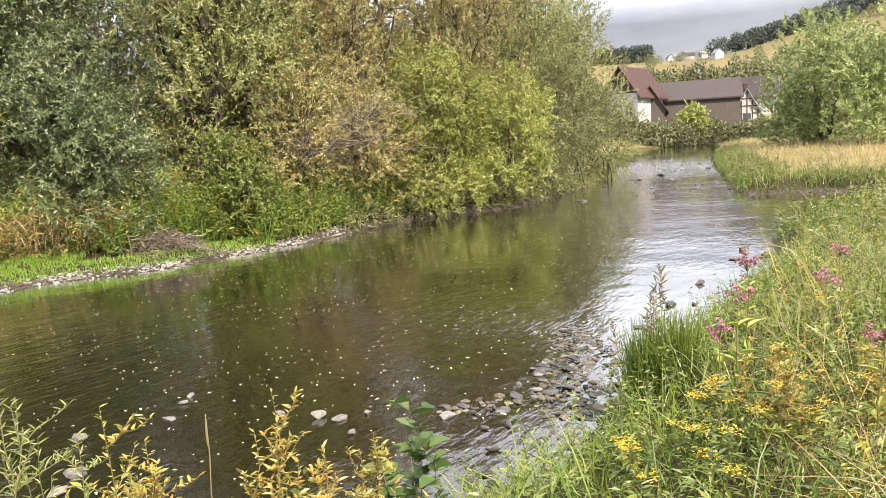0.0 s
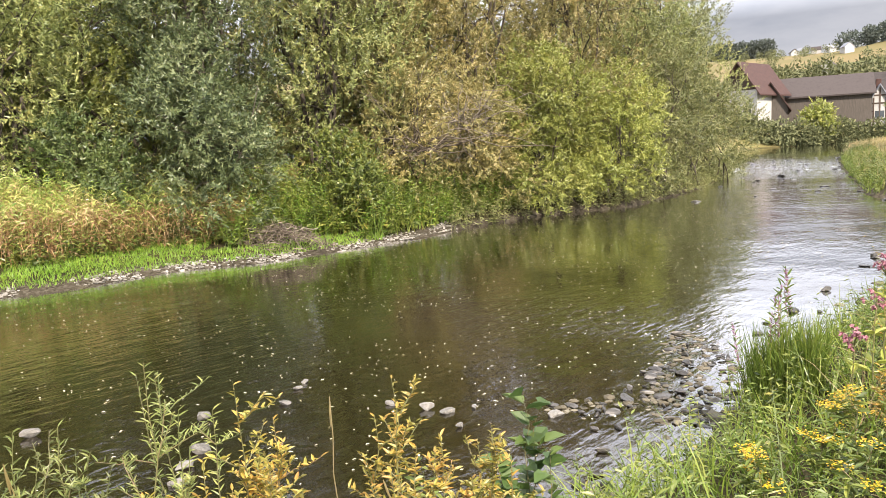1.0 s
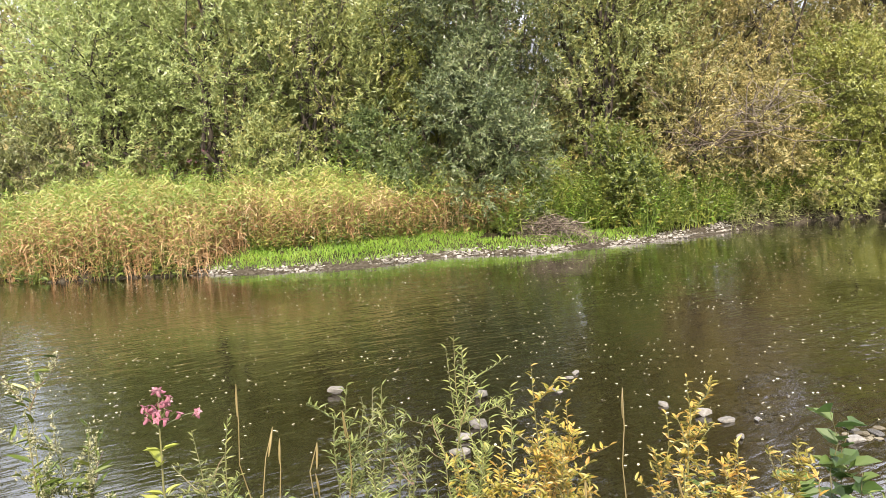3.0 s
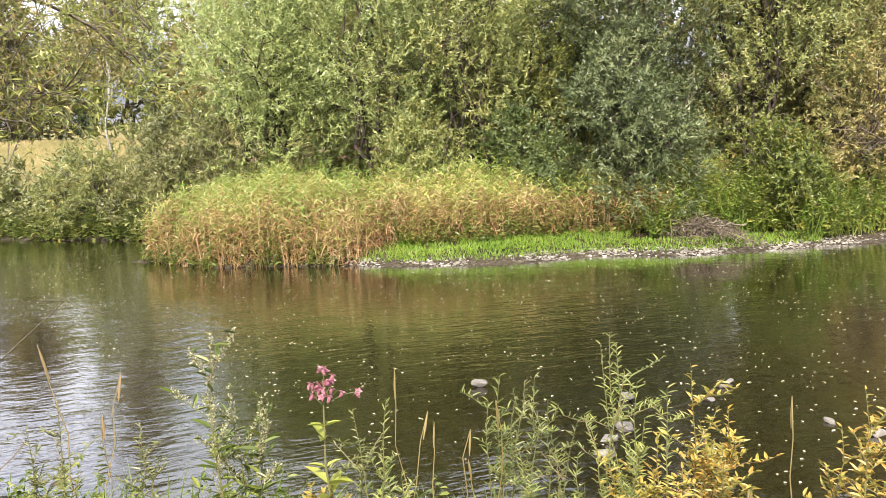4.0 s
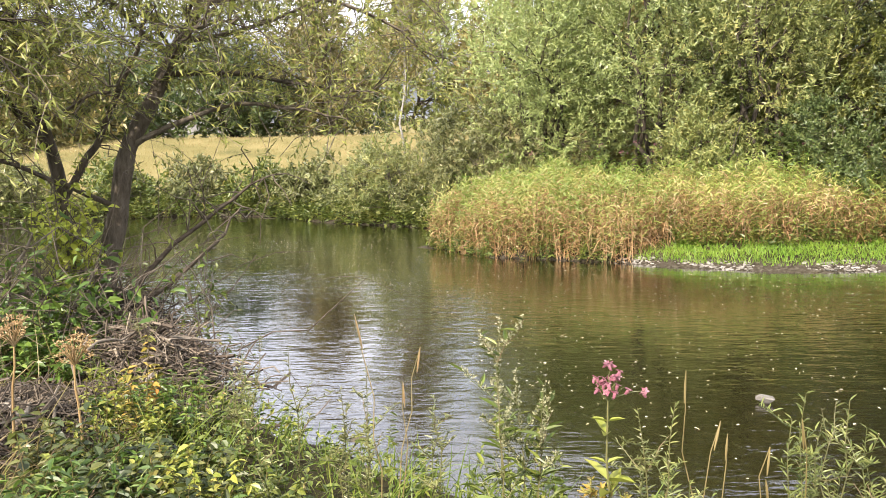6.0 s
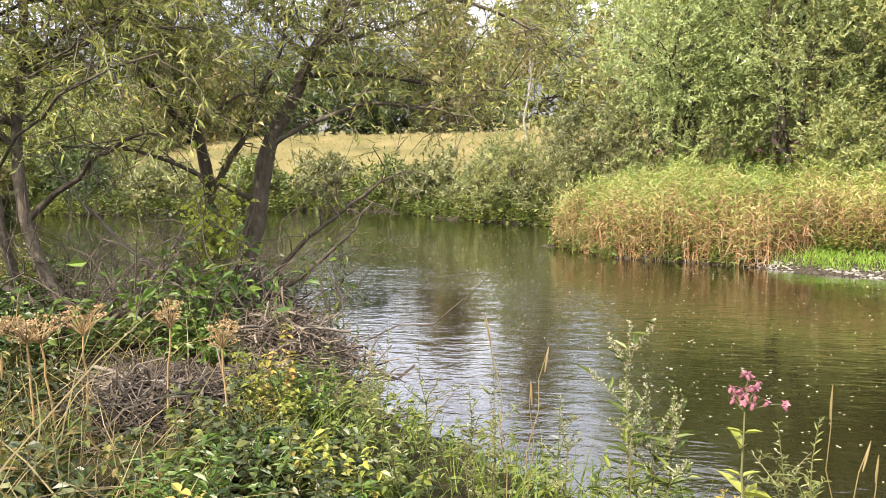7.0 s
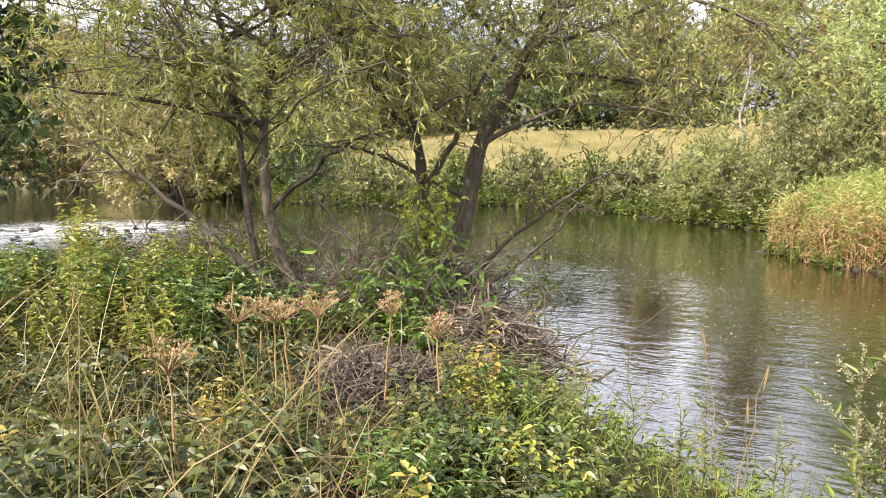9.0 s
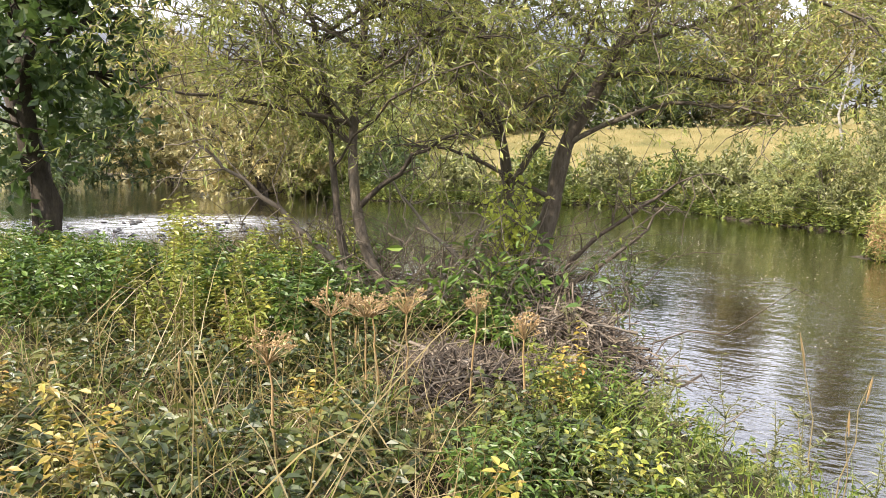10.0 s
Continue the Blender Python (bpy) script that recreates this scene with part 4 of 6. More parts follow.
def herb_field(name, p, hgt, mat, label, seed, per=12, leaf_len=0.09, leaf_w=0.035, fine=False):
    """Leafy stems packed side by side."""
    r = np.random.default_rng(seed)
    n = len(p)
    h = hgt * (0.5 + 0.7 * r.random(n)) * (0.55 + 0.9 * wavy(p * 1.9))
    d = unit(np.array([0, 0, 1.0]) + r.normal(size=(n, 3)) * 0.25 * [1, 1, 0])
    s = 0.12 + 0.9 * (np.arange(per) + r.random((n, per))) / per
    q = p[:, None] + d[:, None] * (s * h[:, None])[..., None]
    a = r.random((n, per)) * 2 * np.pi
    ld = unit(np.stack([np.cos(a), np.sin(a), r.normal(size=a.shape) * 0.35 + 0.15], -1)).reshape(-1, 3)
    up = unit(np.array([0, 0, 1.0]) + r.normal(size=(n * per, 3)) * 0.35)
    ll = (leaf_len * (0.6 + 0.8 * r.random((n, per))) * (1.25 - 0.6 * s)).ravel()
    if fine:
        v, f = fine_leaves(q.reshape(-1, 3), ld, up, ll, ll * leaf_w / leaf_len)
    else:
        v, f = leaves(q.reshape(-1, 3), ld, up, ll, ll * leaf_w / leaf_len)
    v1, q1, t1 = blades(p, d, np.zeros((n, 3)), h * 1.05, 0.008, 2)
    return tagged(from_arrays(name, np.concatenate([v, v1]), [np.concatenate([f, q1 + len(v)]), t1 + len(v)], mat), label, "herbs", kind="stuff")


R2 = np.random.default_rng(21)


def far_strip(x, y, lo, hi, x0, x1):
    d = shore(x, y)
    return (d > lo) & (d < hi) & (near_side(x, y) < 0.5) & (x > x0) & (x < x1) & (y < 60) & (y > -14)


def near_strip(x, y, lo, hi, x0, x1, y0=-30, y1=60):
    d = shore(x, y)
    return (d > lo) & (d < hi) & (near_side(x, y) > 0.5) & (x > x0) & (x < x1) & (y > y0) & (y < y1)


# far bank: reeds, grass shelf, herbs
p = scatter(40000, lambda x, y: far_strip(x, y, -0.12, 3.0, -18.2, -12.4), (-19, -12, 7, 15), R2)
reeds(p[:3200], 1.25, 301)
p = scatter(40000, lambda x, y: far_strip(x, y, 1.5, 3.9, -12.6, -8.0), (-13, -7, 9, 19), R2)
reeds(p[:2600], 1.25, 302)
p = scatter(40000, lambda x, y: far_strip(x, y, 0.4, 4.0, -18.0, -8.0), (-19, -8, 7, 19), R2)
p = p[(shore(p[:, 0], p[:, 1]) > 1.7) | (p[:, 0] < -12.8)]
herb_field("tall_herbs", p[:900], 1.5, G_LAWN, "green leafy tops of herbs among the reeds", 323, 12, 0.13, 0.035)
p = scatter(90000, lambda x, y: far_strip(x, y, 0.24, 2.0, -13.0, -5.2) & ((x < -8.6) | (shore(x, y) < 0.95)), (-13, -5, 9, 19), R2)
p = p[wavy(p * [1.1, 1.1, 0]) > 0.12]
blade_field("short_grass", p[:11000], 0.14, 0.014, G_LAWN, "short bright green grass on the gravel shelf", 303)
p = scatter(60000, lambda x, y: far_strip(x, y, 0.3, 3.6, -8.2, -1.8) & ((x > -5.6) | (shore(x, y) > 0.95)), (-9, -1, 12, 25), R2)
herb_field("herb_bank", p[:2200], 1.15, L_HERB, "tall green herbs and nettles on the far bank", 304, 14, 0.15, 0.05)
blade_field("green_grass", p[2200:5400], 1.1, 0.022, G_GREEN, "tall green grass on the far bank", 305)
herb_field("herb_bank", p[5400:5900], 1.5, L_BRIGHT, "yellow-green tall herbs on the far bank", 325, 14, 0.13, 0.035)
herb_field("herb_bank", p[5900:7100], 1.2, G_LAWN, "bright green tall herbs on the far bank", 347, 14, 0.13, 0.035)
p = scatter(60000, lambda x, y: far_strip(x, y, -0.25, 0.9, -3.9, 12), (-4, 12, 18, 60), R2)
herb_field("herb_bank", p[:1500], 0.8, L_GREY, "grey-green shoots hanging over the undercut bank", 343, 16, 0.13, 0.04)
p = scatter(60000, lambda x, y: far_strip(x, y, -0.3, 0.7, -45, -18.6), (-45, -19, -14, 14), R2)
herb_field("herb_bank", p[:1300], 0.6, L_HERB, "green herbs trailing into the far water", 344, 14, 0.16, 0.06)
p = scatter(60000, lambda x, y: far_strip(x, y, -0.22, 0.35, -18.3, -12.6), (-19, -12, 7, 15), R2)
herb_field("tall_herbs", p[:420], 0.55, L_HERB, "green herbs drooping to the water before the reeds", 345, 12, 0.12, 0.035)
p = scatter(60000, lambda x, y: far_strip(x, y, 1.3, 2.1, -12.8, -8.2), (-13, -8, 9, 17), R2)
herb_field("tall_herbs", p[:420], 0.6, L_HERB, "low green herbs between grass shelf and reeds", 346, 12, 0.11, 0.045)
# meadow across the bend
p = scatter(70000, lambda x, y: (shore(x, y) > 2.5) & (x < -22), (-62, -22, -6, 26), R2)
blade_field("meadow_grass", p[:26000], 0.2, 0.022, G_MEADOW, "sunlit straw coloured meadow grass", 306)
p = scatter(60000, lambda x, y: far_strip(x, y, -0.25, 2.4, -45, -18.6), (-45, -19, -14, 14), R2)
herb_field("herb_bank", p[:2400], 0.6, L_HERB, "green herbs hanging over the far water's edge", 326, 12, 0.2, 0.075)
# right bank
p = scatter(160000, lambda x, y: near_strip(x, y, 0.3, 26, 3, 60, 8, 110), (3, 60, 8, 110), R2)
blade_field("meadow_grass", p[:36000], 0.6, 0.022, G_MEADOW, "tall dry meadow grass along the river", 307)
p = scatter(120000, lambda x, y: near_strip(x, y, -0.05, 1.8, 3, 24, 9, 60), (3, 24, 9, 60), R2)
blade_field("green_grass", p[:6500], 0.42, 0.03, G_GREEN, "green grass at the water's edge", 308)
herb_field("herb_cover", p[6500:7200], 0.6, L_HERB, "green herbs on the gravel bank", 327, 12, 0.14, 0.045)


def slope_right(x, y, lo, hi):
    return near_strip(x, y, lo, hi, -0.6, 9, 0.8, 12.5)


p = scatter(160000, lambda x, y: slope_right(x, y, 0.05, 5.5), (-0.6, 9, 0.8, 12.5), R2)
blade_field("green_grass", p[:14000], 0.46, 0.010, G_GREEN, "tall green grass on the near bank", 309, 0.3, 0.45, segs=3)
herb_field("herb_cover", p[15000:17200], 0.42, L_HERB, "green herbs on the near bank", 310, 18, 0.06, 0.018)
p = scatter(160000, lambda x, y: slope_right(x, y, 0.8, 6.5) & (x > 0.7), (0.7, 9, 0.8, 12.5), R2)
blade_field("dry_grass", p[:6000], 0.75, 0.006, G_STRAW, "bleached bent grass stems on the near bank", 328, 0.4, 0.55, segs=3)
herb_field("turning_herbs", p[6000:6220], 0.7, L_GOLD, "herbs turning orange on the near bank", 329, 18, 0.05, 0.014, True)


# camera's bank, where it is low before the eye and high beside the willow
def left_bank(x, y, lo, hi):
    return near_strip(x, y, lo, hi, -16, -1.0, -11, 3.2) & (np.hypot(x + 0.8, y + 0.8) > 1.5)


p = scatter(90000, lambda x, y: left_bank(x, y, 0.02, 1.3) & (y > -0.6), (-8, -0.5, -0.6, 4), R2)
blade_field("green_grass", p[:1200], 0.36, 0.008, G_GREEN, "green grass fringe at the near water's edge", 330, 0.3, 0.4, segs=3)
herb_field("herb_cover", p[2600:2760], 0.3, L_HERB, "low herbs on the near water's edge", 331, 12, 0.07, 0.028, True)
LITTER = leaf_mat("brown_litter", [(0.0, (0.035, 0.022, 0.013)), (0.5, (0.11, 0.07, 0.04)), (1.0, (0.30, 0.21, 0.12))], 0.4, 2.0, 0.1, 0.9)
HEAPS = [(-5.7, -1.15, 0.62), (-5.1, -1.05, 0.45), (-6.6, -0.1, 0.4), (-7.3, -0.1, 0.62), (-6.3, -0.5, 0.5)]


def off_heaps(x, y):
    k = np.ones(np.shape(x), bool)
    for hx, hy, hr in HEAPS:
        k &= np.hypot(x - hx, y - hy) > hr
    return k


def bank_points(n, x0, x1, y0, y1, lo=0.1, hi=7, tries=120000):
    p = scatter(tries, lambda x, y: left_bank(x, y, lo, hi) & (y < 0.6 + 0.12 * x) & (x < -2.0) & off_heaps(x, y), (x0, x1, y0, y1), R2)
    return p[:n]


def clump(name, x, y, h, rad, stems, per, leaf, leaf_len, leaf_w, label, category, group, seed):
    """One bushy herb: stems that fan out from its foot, with paired leaves up to their tips."""
    r = np.random.default_rng(seed)
    t = thing(name, at_ground(x, y), label, category, group)
    lines, rads, ps, ds = [], [], [], []
    for _ in range(stems):
        a, q = r.random() * 2 * np.pi, rad * math.sqrt(r.random())
        top = np.array([math.cos(a) * q, math.sin(a) * q, h * (1 - 0.35 * (q / rad) ** 2) * r.uniform(0.6, 1.1)])
        ln = curve_line((top[0] * 0.35, top[1] * 0.35, -0.04), top, 6, 0.08, 0.03, r)
        lines.append(ln)
        rads.append(np.linspace(0.0045, 0.0015, 6))
        idx = np.linspace(1.4, 4.99, per)
        k = idx.astype(int)
        foot = ln[k] + (ln[k + 1] - ln[k]) * (idx - k)[:, None]
        turn = r.random() * 6.3 + np.arange(per) * 1.57 + r.normal(size=per) * 0.3
        for side in (0, math.pi):
            ps.append(foot)
            ds.append(unit(np.stack([np.cos(turn + side), np.sin(turn + side), 0.15 + 0.3 * r.normal(size=per)], 1)))
    v, f = tubes(lines, rads, 3)
    tagged(from_arrays("stem", v, f, G_STRAW, t), kind="stuff")
    p, d = np.concatenate(ps), np.concatenate(ds)
    ll = leaf_len * r.uniform(0.55, 1.2, len(p))
    v, f = fine_leaves(p, d, unit(np.array([0, 0, 1.0]) + r.normal(size=p.shape) * 0.3), ll, ll * leaf_w / leaf_len, 0.3)
    from_arrays("foliage", v, f, leaf, t)
    return t


L_NETTLE = leaf_mat("nettle_leaves", [(0.0, (0.028, 0.06, 0.010)), (0.5, (0.085, 0.15, 0.024)), (1.0, (0.20, 0.27, 0.05))], 0.35, 1.2, 0.25)
L_HOP = leaf_mat("yellowing_hop_leaves", [(0.0, (0.11, 0.15, 0.02)), (0.5, (0.24, 0.27, 0.045)), (1.0, (0.38, 0.33, 0.07))], 0.35, 1.6, 0.3)
SPREAD = [
    # x range, y range, how many, height, radius, stems, leaf pairs, leaf, length, width, name, label, category
    ((-9.8, -6.0), (-6.4, -2.3), 60, 0.62, 0.36, 20, 12, L_NETTLE, 0.085, 0.038, "nettle_clump", "dense clump of green nettles on the near bank", "herb"),
    ((-9.6, -5.6), (-6.2, -2.0), 30, 0.85, 0.2, 9, 16, L_HOP, 0.065, 0.030, "hop_shoot", "yellow-green hop shoots rising out of the nettles", "herb"),
    ((-6.4, -3.0), (-4.2, -1.3), 42, 0.38, 0.40, 15, 8, L_BRAMBLE, 0.075, 0.042, "bramble_bush", "dark green bramble with browning leaves in dry grass", "bramble"),
    ((-6.6, -3.4), (-1.0, 0.75), 10, 0.24, 0.30, 12, 8, L_HERB, 0.055, 0.034, "bramble_bush", "fresh green bramble shoots with yellowing leaf tips", "bramble"),
    ((-6.6, -3.4), (-1.0, 0.75), 8, 0.36, 0.24, 11, 12, L_NETTLE, 0.06, 0.022, "nettle_clump", "slender green nettles among the brambles", "herb"),
    ((-6.6, -3.4), (-1.0, 0.75), 10, 0.34, 0.28, 12, 8, L_BRAMBLE, 0.06, 0.038, "bramble_bush", "dark green bramble with browning leaves", "bramble"),
    ((-6.2, -3.4), (-0.8, 0.75), 4, 0.42, 0.2, 7, 12, L_HOP, 0.05, 0.026, "hop_shoot", "yellowing hop shoots over the brambles", "herb"),
    ((-8.6, -6.4), (-2.4, 0.2), 12, 0.48, 0.32, 13, 9, L_NETTLE, 0.085, 0.045, "nettle_clump", "green nettles round the brush heaps", "herb"),
    ((-6.4, -3.0), (-3.8, 0.3), 9, 0.5, 0.2, 7, 10, L_GOLD, 0.06, 0.03, "withered_herb", "yellow and orange withered herb in the grass", "herb"),
]
_k = 2000
for (x0, x1), (y0, y1), many, hh, rr, ns, per, lf, ll, lw, nm, lb, cat in SPREAD:
    spots = bank_points(400, x0, x1, y0, y1, 0.4 if y1 > 0.5 else 0.15)
    for x, y, _ in spots[:many]:
        _k += 1
        clump(nm, x, y, hh * (0.6 + 0.75 * R2.random()), rr, ns, per, lf, ll, lw, lb, cat, cat + "s on the near bank", _k)
blade_field("green_grass", bank_points(2500, -16, -8.5, -11, -1.5), 0.3, 0.015, G_GREEN, "low green grass along the near water", 335)
blade_field("dry_grass", bank_points(1400, -5.6, -2.2, -4.6, -1.0), 0.7, 0.007, G_STRAW, "dry straw grass on the near bank", 312, 0.45, 0.5, segs=3)
blade_field("dry_grass", bank_points(350, -8, -4.5, -4.5, -0.5), 0.8, 0.006, G_STRAW, "dry bent grass stems among the herbs", 337, 0.45, 0.5, segs=3)
blade_field("fallen_grass", bank_points(2200, -5.6, -2.2, -4.6, -0.8), 0.5, 0.007, LITTER, "brown fallen stems matted on the ground", 338, 0.9, 0.6, segs=3)
blade_field("green_grass", bank_points(2200, -6.5, -2.2, -4.6, 0.6), 0.42, 0.008, G_GREEN, "green grass among the herbs", 339, 0.35, 0.4, segs=3)
blade_field("tall_grass", bank_points(120, -6.2, -2.8, -4.2, -0.9), 1.25, 0.0085, G_STRAW, "long bleached grass stems leaning over the herbs", 341, 0.4, 0.3, segs=4, vary=0.3)
# tall tuft at the water by the gravel bar
a = R2.random(900) * 2 * np.pi
q = np.sqrt(R2.random(900))
p = np.stack([0.88 + np.cos(a) * q * 0.26, 5.0 + np.sin(a) * q * 0.34, 0 * a], 1)
p[:, 2] = height(p[:, 0], p[:, 1])
blade_field("grass_tuft", p, 0.66, 0.009, G_GREEN, "tall upright green grass tuft at the gravel bar", 340, 0.12, 0.12, segs=3, vary=0.35)

# ---- the willow on the near bank ----
L_NEAR = leaf_mat("near_willow_leaves", [(0.0, (0.10, 0.13, 0.03)), (0.45, (0.24, 0.275, 0.065)), (0.8, (0.38, 0.38, 0.10)), (1.0, (0.54, 0.45, 0.12))], 0.3, 1.5, 0.4)
# vine tones raised by half, light in the colour to offset the crown's shade
L_VINE = leaf_mat("hop_leaves", [(0.0, (0.26, 0.33, 0.04)), (1.0, (0.48, 0.50, 0.09))], 0.2, 4.0, 0.45)
L_BROAD = leaf_mat("broad_leaves", [(0.0, (0.025, 0.055, 0.014)), (0.6, (0.075, 0.125, 0.03)), (1.0, (0.17, 0.21, 0.05))], 0.35, 1.5, 0.4)


def smooth_path(pts, n=4):
    """A rounded line through the given places."""
    pts = np.asarray(pts, float)
    out = []
    for i in range(len(pts) - 1):
        p0, p1, p2, p3 = pts[max(i - 1, 0)], pts[i], pts[i + 1], pts[min(i + 2, len(pts) - 1)]
        for k in range(n):
            t = k / n
            out.append(0.5 * ((2 * p1) + (p2 - p0) * t + (2 * p0 - 5 * p1 + 4 * p2 - p3) * t * t + (3 * p1 - p0 - 3 * p2 + p3) * t ** 3))
    return np.array(out + [pts[-1]])


def near_willow():
    r = np.random.default_rng(500)
    base = np.array(at_ground(-9.02, -0.25, 0.1))
    w = thing("willow_tree", tuple(base), "old multi-stemmed willow with dark furrowed bark and thin olive foliage", "tree")
    trunks = [
        ([(-9.0, -0.22, 0.1), (-9.02, -0.33, 0.87), (-9.11, -0.14, 1.64), (-9.09, 0.0, 2.34), (-9.15, 0.31, 2.91), (-9.22, 0.52, 3.35), (-9.3, 0.85, 3.9), (-9.4, 1.1, 4.8), (-9.5, 1.2, 6.0)], 0.125, 0.03),
        ([(-9.2, -0.48, 0.1), (-9.24, -0.51, 0.83), (-9.34, -0.58, 1.55), (-9.34, -0.69, 2.34), (-9.45, -0.83, 2.87), (-9.65, -0.97, 3.67), (-9.7, -1.1, 5.2)], 0.09, 0.028),
        ([(-7.85, -1.7, 0.35), (-7.81, -1.75, 0.71), (-7.97, -2.03, 1.13), (-8.14, -2.22, 1.75), (-8.34, -2.27, 2.5), (-8.55, -2.21, 3.15), (-8.56, -2.15, 3.84), (-8.6, -2.0, 5.2)], 0.075, 0.025),
        ([(-8.0, -1.9, 0.35), (-8.2, -2.35, 1.2), (-8.4, -2.5, 2.1), (-8.5, -2.6, 3.0), (-8.5, -2.9, 4.6)], 0.05, 0.02),
    ]
    spots = []
    for pts, r0, r1 in trunks:
        ln = smooth_path(pts) - base
        v, f = tubes([ln], [np.linspace(r0, r1, len(ln)) * (1 + 0.06 * np.sin(np.arange(len(ln)) * 1.9))], 10)
        from_arrays("trunk", v, f, BARK_NEAR, w, True)
        spots += [(q, 1) for q in ln[len(ln) // 2:]]
    limbs = [
        [(-9.0, -0.2, 0.74), (-8.74, 0.35, 1.36), (-8.44, 0.87, 1.81), (-8.13, 1.23, 2.06)],
        [(-9.0, -0.07, 0.7), (-8.74, 0.36, 1.05), (-8.47, 0.72, 1.39), (-8.3, 0.95, 1.75)],
        [(-9.09, 0.0, 2.34), (-8.75, 0.85, 2.76), (-8.26, 1.51, 2.73), (-8.0, 2.0, 2.6)],
        [(-9.24, 0.44, 3.13), (-8.78, 1.14, 3.11), (-8.38, 1.77, 2.96), (-8.1, 2.3, 2.9)],
        [(-9.21, 0.61, 3.47), (-8.83, 1.36, 3.65), (-8.4, 2.0, 3.9)],
        [(-8.4, -2.3, 2.55), (-7.89, -3.28, 2.75), (-7.19, -3.97, 2.83)],
        [(-8.5, -2.21, 3.1), (-8.21, -1.7, 3.39), (-7.84, -1.29, 3.41), (-7.6, -0.9, 3.3)],
        [(-7.8, -1.83, 0.7), (-7.68, -2.53, 1.39), (-7.5, -3.18, 2.0), (-7.35, -3.59, 2.36)],
        [(-9.34, -0.65, 2.2), (-9.1, -1.1, 2.9), (-8.8, -1.5, 3.5), (-8.5, -1.8, 4.2)],
        [(-9.3, -0.6, 1.9), (-9.0, -0.2, 2.6), (-8.8, 0.1, 3.3), (-8.6, 0.4, 4.2)],
        [(-8.3, -2.25, 2.3), (-8.6, -2.9, 3.1), (-8.8, -3.6, 3.6), (-8.8, -4.4, 3.8)],
        [(-8.14, -2.2, 1.7), (-7.9, -1.6, 2.2), (-7.7, -1.1, 2.5)],
        [(-9.2, 0.5, 3.3), (-9.5, -0.1, 4.0), (-9.6, -0.6, 4.6)],
        [(-9.12, -0.1, 1.7), (-8.9, -0.75, 2.1), (-8.7, -1.3, 2.3), (-8.4, -1.9, 2.35)],
        [(-9.1, -0.5, 0.6), (-8.8, -1.2, 1.1), (-8.6, -1.7, 1.7), (-8.5, -2.0, 2.2)],
        [(-8.0, -1.9, 0.5), (-8.1, -1.3, 1.0), (-8.2, -0.9, 1.6)],
        [(-9.4, 1.1, 4.8), (-8.9, 2.0, 4.7), (-8.5, 2.8, 4.2), (-8.3, 3.3, 3.7)],
        [(-9.3, 0.85, 3.9), (-8.9, 1.8, 4.0), (-8.4, 2.6, 3.7), (-8.2, 3.2, 3.2)],
        [(-9.5, 1.2, 5.4), (-9.0, 2.2, 5.2), (-8.6, 3.2, 4.7)],
    ]
    dead = {0, 1, 7, 14, 15}
    # thin upward and outward limbs all round the stems
    for k in range(60):
        pts, _, _ = trunks[k % 4]
        ln = smooth_path(pts)
        st = ln[int(len(ln) * r.uniform(0.52, 0.97))]
        way = unit(np.array([0.25 + r.normal() * 0.8, r.normal() * 1.0 + (0.4 if k % 4 == 0 else -0.15), r.uniform(0.15, 0.9)]))
        far = st + way * r.uniform(1.0, 2.3)
        limbs.append([tuple(st), tuple(st + (far - st) * 0.5 + r.normal(size=3) * 0.08 + [0, 0, 0.14]), tuple(far)])
    for i, pts in enumerate(limbs):
        ln = smooth_path(pts) - base
        ln[1:-1] += r.normal(size=ln[1:-1].shape) * 0.015
        rr = (0.034 if i not in (7, 8, 9) else 0.045) if i < 19 else r.uniform(0.012, 0.024)
        lines, rads = [ln], [np.linspace(rr, 0.008, len(ln))]
        for k in range(3, len(ln)):
            for _ in range(2):
                e = ln[k] + unit(r.normal(size=3) + [0.1, 0.1, 0.1]) * r.uniform(0.3, 0.8)
                sl = curve_line(ln[k], e, 4, 0.05, 0.07, r)
                lines.append(sl)
                rads.append(np.linspace(0.008, 0.003, 4))
                if i not in dead:
                    spots += [(q, 1) for q in sl[1:]]
        if i not in dead:
            spots += [(q, 1) for q in ln[2:]]
        v, f = tubes(lines, rads, 5)
        from_arrays("branch", v, f, TWIG if i in dead else BARK_NEAR, w, True)
    # hanging twigs with narrow leaves
    pts = np.array([q for q, _ in spots])
    pts = pts[pts[:, 2] > 2.05 + 0.5 * r.random(len(pts))]
    n = 3300
    k = r.integers(len(pts), size=n)
    p = pts[k] + r.normal(size=(n, 3)) * 0.18
    d = unit(r.normal(size=(n, 3)) * [1, 1, 0.6] + [0.15, 0.1, 0.25])
    tl = r.uniform(0.35, 0.95, n)
    per = 20
    s = (np.arange(per) + r.random((n, per))) / per
    q = p[:, None] + d[:, None] * (s * tl[:, None])[..., None]
    q[..., 2] -= 0.35 * s ** 2 * tl[:, None]
    ld = unit(d[:, None] * 0.8 + r.normal(size=q.shape) * 0.7 - [0, 0, 0.3])
    up = unit(np.array([0, 0, 1.0]) + r.normal(size=q.shape) * 0.6)
    m = n * per
    ll = r.uniform(0.055, 0.115, m)
    v, f = leaves(q.reshape(-1, 3), ld.reshape(-1, 3), up.reshape(-1, 3), ll, ll * 0.2)
    from_arrays("crown", v, f, L_NEAR, w)
    lines = [np.stack([p[i] + d[i] * t * tl[i] - np.array([0, 0, 0.35 * t * t * tl[i]]) for t in (0, 0.35, 0.7, 1.0)]) for i in range(n)]
